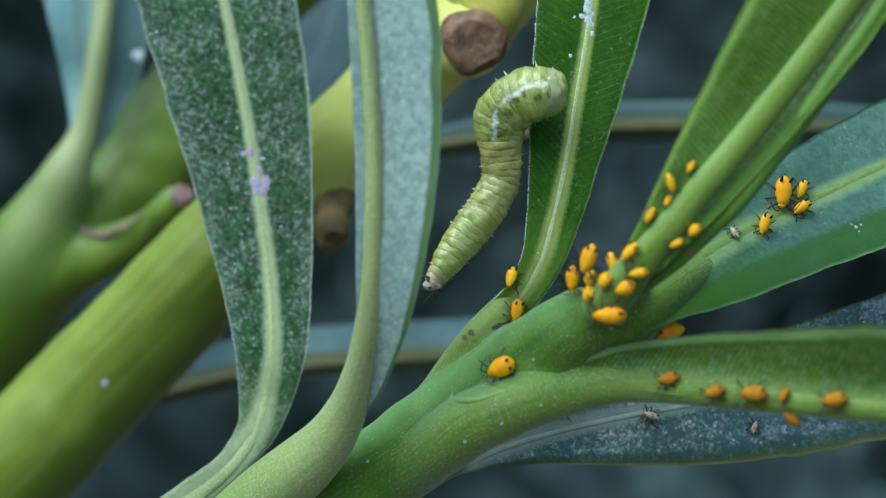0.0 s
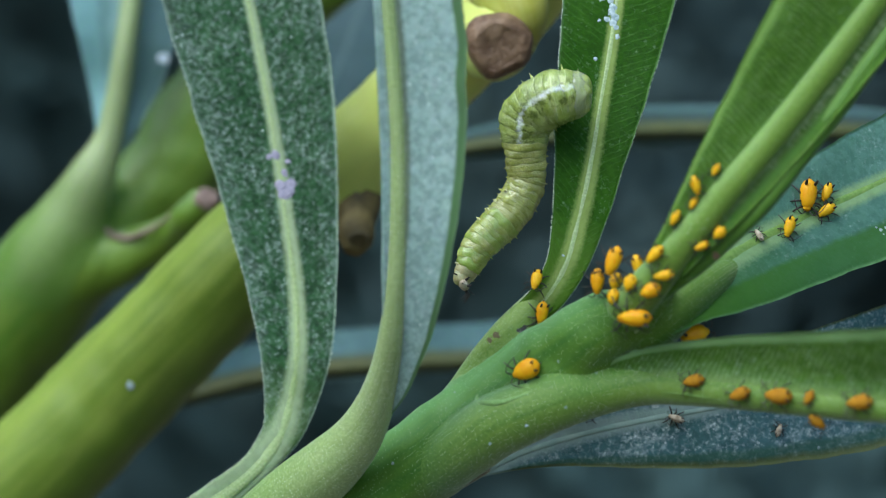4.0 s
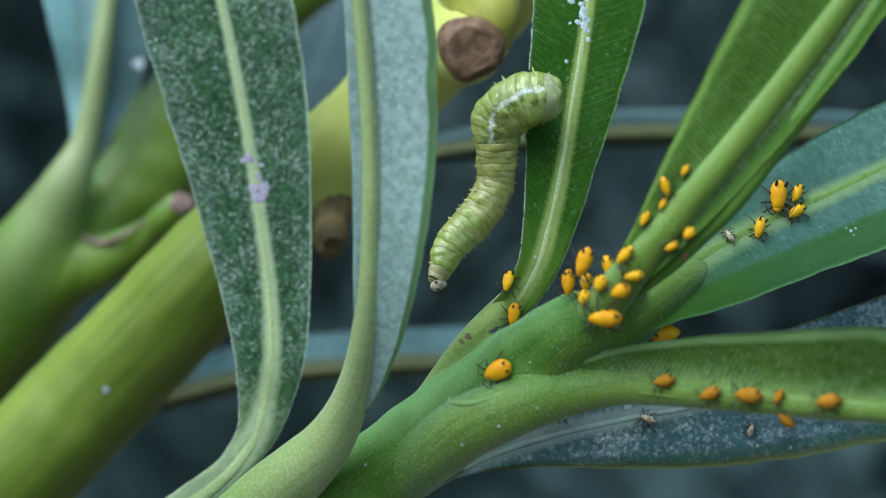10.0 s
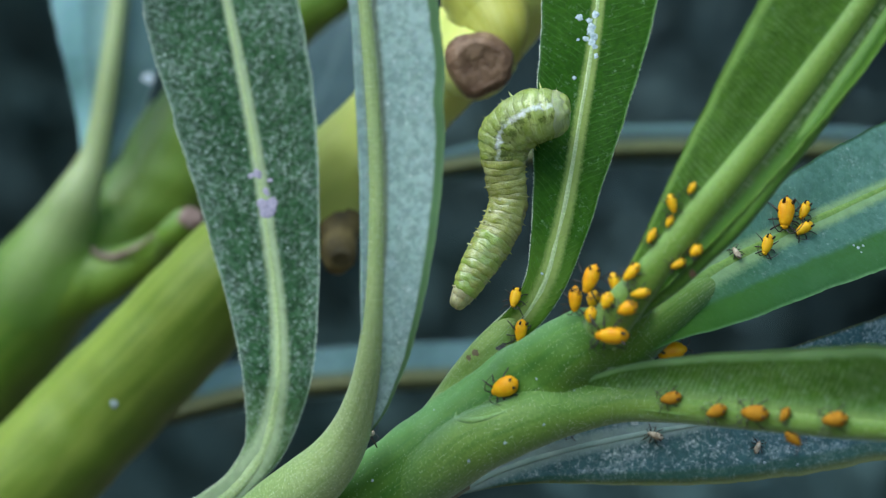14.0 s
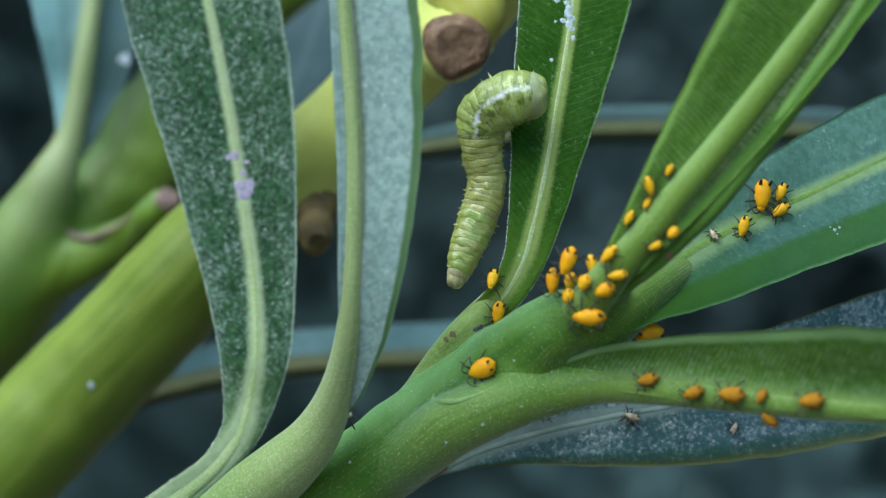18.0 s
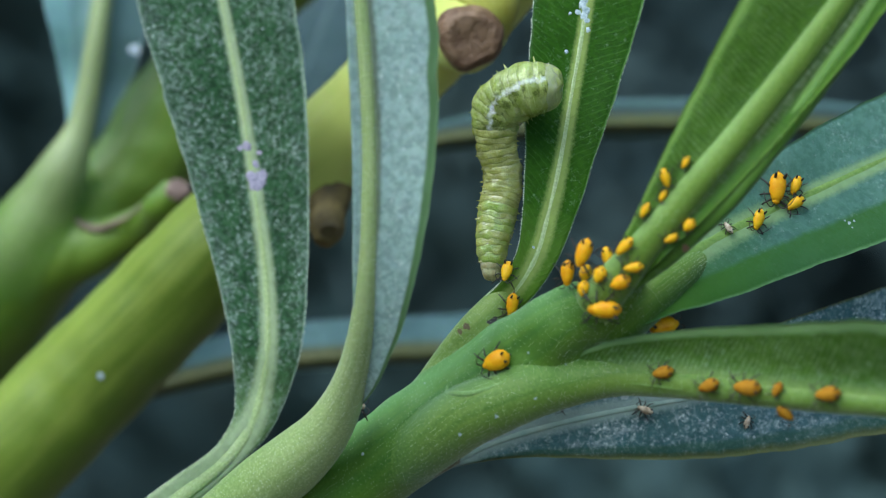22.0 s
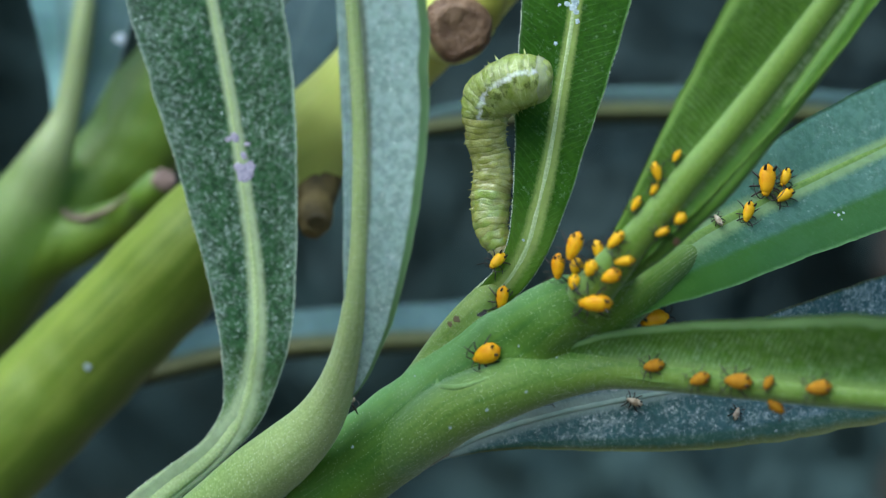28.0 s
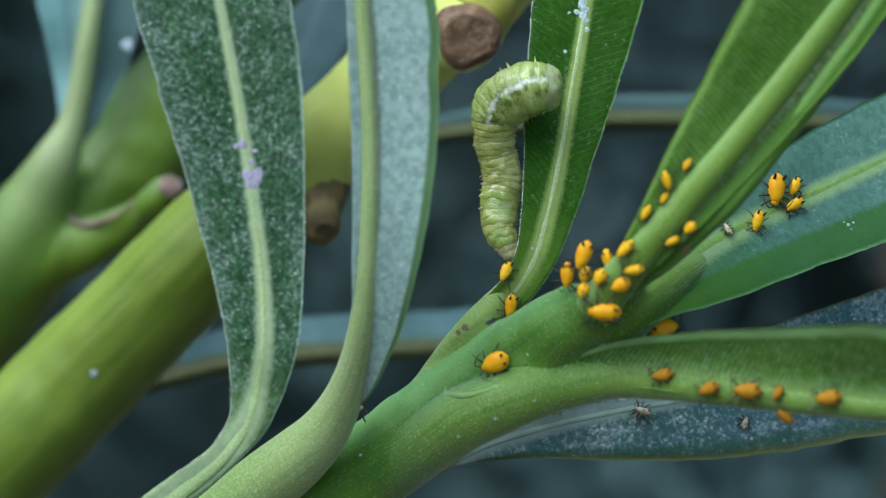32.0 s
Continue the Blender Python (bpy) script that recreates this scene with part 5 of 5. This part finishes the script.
def ring_mesh(r, half, seed):
    """One fold of the body, its axis along z, with a wrinkle and small fleshy spines at its flanks."""
    rnd = random.Random(seed)
    verts, faces, n, m = [], [], 36, 26
    for i in range(m + 1):
        w = math.pi * i / m
        z, q = -math.cos(w) * half, math.sin(w) ** 0.55
        crease = 1 - (0.008 if seed < 9 else 0.014) * (math.exp(-((z / half - 0.06) ** 2) / 0.006) + 0.6 * math.exp(-((z / half + 0.3) ** 2) / 0.006))
        for j in range(n):
            a = 2 * math.pi * j / n
            u = r * q * crease * (1.01 if seed % 3 == 0 else 0.99) * (1 + 0.09 * noise.noise(Vector((math.cos(a) * 2.5, math.sin(a) * 2.5, seed * 0.7 + z))))
            verts.append((u * math.cos(a), u * math.sin(a) * 0.95, z + 0.16 * noise.noise(Vector((math.cos(a) * 1.8 + seed, math.sin(a) * 1.8, seed * 1.3)))))
    for i in range(m):
        for j in range(n):
            k = (j + 1) % n
            faces.append((i * n + j, i * n + k, (i + 1) * n + k, (i + 1) * n + j))
    for a in (0.0, 0.45, 2.75, 3.14, 3.5, 5.85):
        if rnd.random() < (0.5 if seed < 12 else 0.7):
            continue
        a += rnd.uniform(-0.2, 0.2)
        d = Vector((math.cos(a), math.sin(a), 0.15)).normalized()
        p0 = Vector((math.cos(a), math.sin(a) * 0.95, 0)) * r * 0.93
        t1 = d.orthogonal().normalized()
        t2 = d.cross(t1)
        b = len(verts)
        h, wd = rnd.uniform(0.14, 0.42 if seed < 9 else 0.26), rnd.uniform(0.06, 0.11)
        for j in range(6):
            g = j * math.pi / 3
            verts.append(p0 + (t1 * math.cos(g) + t2 * math.sin(g)) * wd)
        verts.append(p0 + d * (h + r * 0.05))
        for j in range(6):
            faces.append((b + j, b + (j + 1) % 6, b + 6))
    return verts, faces


SEGMENTS = []
for i in range(RINGS):
    seg = piece("segment", ring_mesh(GIRTH[i], (1.0 if i < 9 else 0.8 if i < 12 else 0.68) if i else 0.7, i), LARVA_END if i < 2 else LARVA_TAIL if i < 12 else LARVA if i < 24 else LARVA_GREEN if i < RINGS - 2 else LARVA_HEAD, larva, "" if i < RINGS - 1 else "pale pointed head with dark mouth hooks")
    SEGMENTS.append(seg)
for s in (0.16, -0.16):
    limb("mouth_hook", [(s, 0, 0.3, 0.05), (s * 1.2, 0, 0.5, 0.04), (s * 0.6, 0, 0.62, 0.015)], BLACK, SEGMENTS[-1], 6, 6)

# the part of the body that holds on to the leaf never moves
ANCHOR = [(7.53, 0.2, 8.53), (6.19, 0.2, 8.42), (4.51, 1, 7.34), (4.33, 1.4, 5.43)]
POSES = []


def stance(t, *lower):
    """The hanging half of the larva at t seconds: four points (x, z) down to the mouth."""
    POSES.append((t, [*ANCHOR, *[(x, y, z) for (x, z), y in zip(lower, (1.6, 1.4, 1.0, 0.6))]]))


stance(0, (4.44, 3.72), (3.5, 1.72), (1.99, -0.27), (0.56, -2.24))
stance(5, (4.4, 3.46), (3.25, 1.46), (1.55, -0.3), (0.72, -1.95))
stance(8, (4.28, 3.44), (3.05, 1.27), (1.6, -0.35), (0.72, -1.75))
stance(9.5, (4.25, 3.49), (3.15, 1.49), (1.55, -0.25), (0.85, -1.85))
stance(10.5, (4.25, 3.48), (3.15, 1.47), (1.55, -0.25), (0.83, -1.85))
stance(11, (4.21, 3.52), (3.2, 1.52), (1.5, 0.08), (0.0, -1.6))
stance(11.5, (4.21, 3.55), (3.27, 1.54), (2.09, 0.04), (1.09, -1.45))
stance(12, (4.32, 3.51), (3.4, 1.5), (2.0, -0.3), (0.7, -2.2))
stance(12.5, (4.4, 3.5), (3.55, 1.49), (2.04, -0.52), (0.37, -2.18))
stance(13, (4.45, 3.45), (3.5, 1.27), (2.55, -0.07), (1.85, -1.25))
stance(14, (4.59, 3.47), (3.91, 1.46), (2.9, -0.21), (1.72, -2.31))
stance(17, (4.65, 3.34), (4.07, 1.33), (3.13, -0.51), (2.39, -2.18))
stance(19, (4.65, 3.55), (4.25, 1.54), (3.73, -0.3), (3.23, -2.13))
stance(21, (4.75, 3.44), (4.41, 1.43), (4, -0.41), (3.66, -2.23))
stance(24, (4.74, 3.33), (4.57, 1.33), (4.4, -0.5), (4.72, -1.99))
stance(25.5, (4.71, 3.47), (4.61, 1.46), (4.37, -0.37), (4.66, -2.02))
stance(28, (4.76, 3.3), (4.63, 1.46), (4.68, -0.2), (5.33, -1.63))
stance(31, (4.81, 3.35), (4.64, 1.52), (4.63, 0.35), (5.22, -0.97))
stance(32, (4.8, 3.3), (4.63, 1.47), (4.62, 0.3), (5.21, -1.02))


def motions():
    keys = [[] for _ in SEGMENTS]
    jaws = []
    for t, pts in POSES:
        c = spline(pts, 200)
        d = np.r_[0, np.cumsum(np.linalg.norm(np.diff(c, axis=0), axis=1))]
        for i in range(RINGS):
            at = (i + 0.15) / (RINGS - 0.85) * d[-1]
            k = int(np.clip(np.searchsorted(d, at), 3, 196))
            p = Vector([np.interp(at, d, c[:, j]) for j in range(3)])
            z = Vector(c[k + 3] - c[k - 3]).normalized()
            x = z.cross(Vector((0, -1, 0))).normalized()
            y = z.cross(x)
            m = Matrix((x, y, z)).transposed().to_4x4()
            m.translation = p * MM
            keys[i].append((t, m))
        jaws.append((t, Vector(c[-1]), Vector(c[-1] - c[-8]).normalized()))
    for seg, rows in zip(SEGMENTS, keys):
        walk(seg, rows)
    # the drained aphid hangs at the mouth, is let go and falls
    rows = []
    for t, p, z in jaws:
        if t < 10.4:
            m = pose(0, 0, 0, 70, 20 * math.sin(t * 1.7), 40 + 10 * t)
            m.translation = (p + z * 0.8) * MM
            rows.append((t, m))
    last = rows[-1][1]
    rest = Vector((-4.1, -0.3, -10.25))
    for t, k, drop in ((10.5, 0.0, 0.0), (10.6, 0.12, 2.6), (10.7, 0.45, 6.0), (10.8, 0.8, 8.2), (11.0, 1.0, 8.6), (32.0, 1.0, 8.6)):
        at = last.translation / MM
        m = pose(0, 0, 0, 75, 0, -30 + 40 * k)
        m.translation = Vector((at.x + (rest.x - at.x) * k, at.y + (rest.y - at.y) * k, at.z + (rest.z - at.z) * drop / 8.6)) * MM
        rows.append((t, m))
    walk(husk, rows)
    # the aphid below is seized and lifted by its rear
    base = prey.matrix_basis.copy()
    base = Matrix.LocRotScale(base.translation, base.to_quaternion(), None)
    rows = []
    for t, turn, up in ((0, 0, 0), (22.5, 0, 0), (24, -4, 0.0), (25.5, -12, 0.1), (27.5, -28, 0.2), (28, -30, 0.2), (29.5, -12, 0.1), (31, -6, 0.05), (32, -10, 0.05)):
        m = base.copy()
        m.translation = base.translation + Vector((-0.15, -0.3, 1.0)) * up * MM
        rows.append((t, Matrix.Translation(m.translation) @ pose(0, 0, 0, 0, -turn, 0) @ Matrix.Translation(-m.translation) @ m))
    walk(prey, rows)


motions()
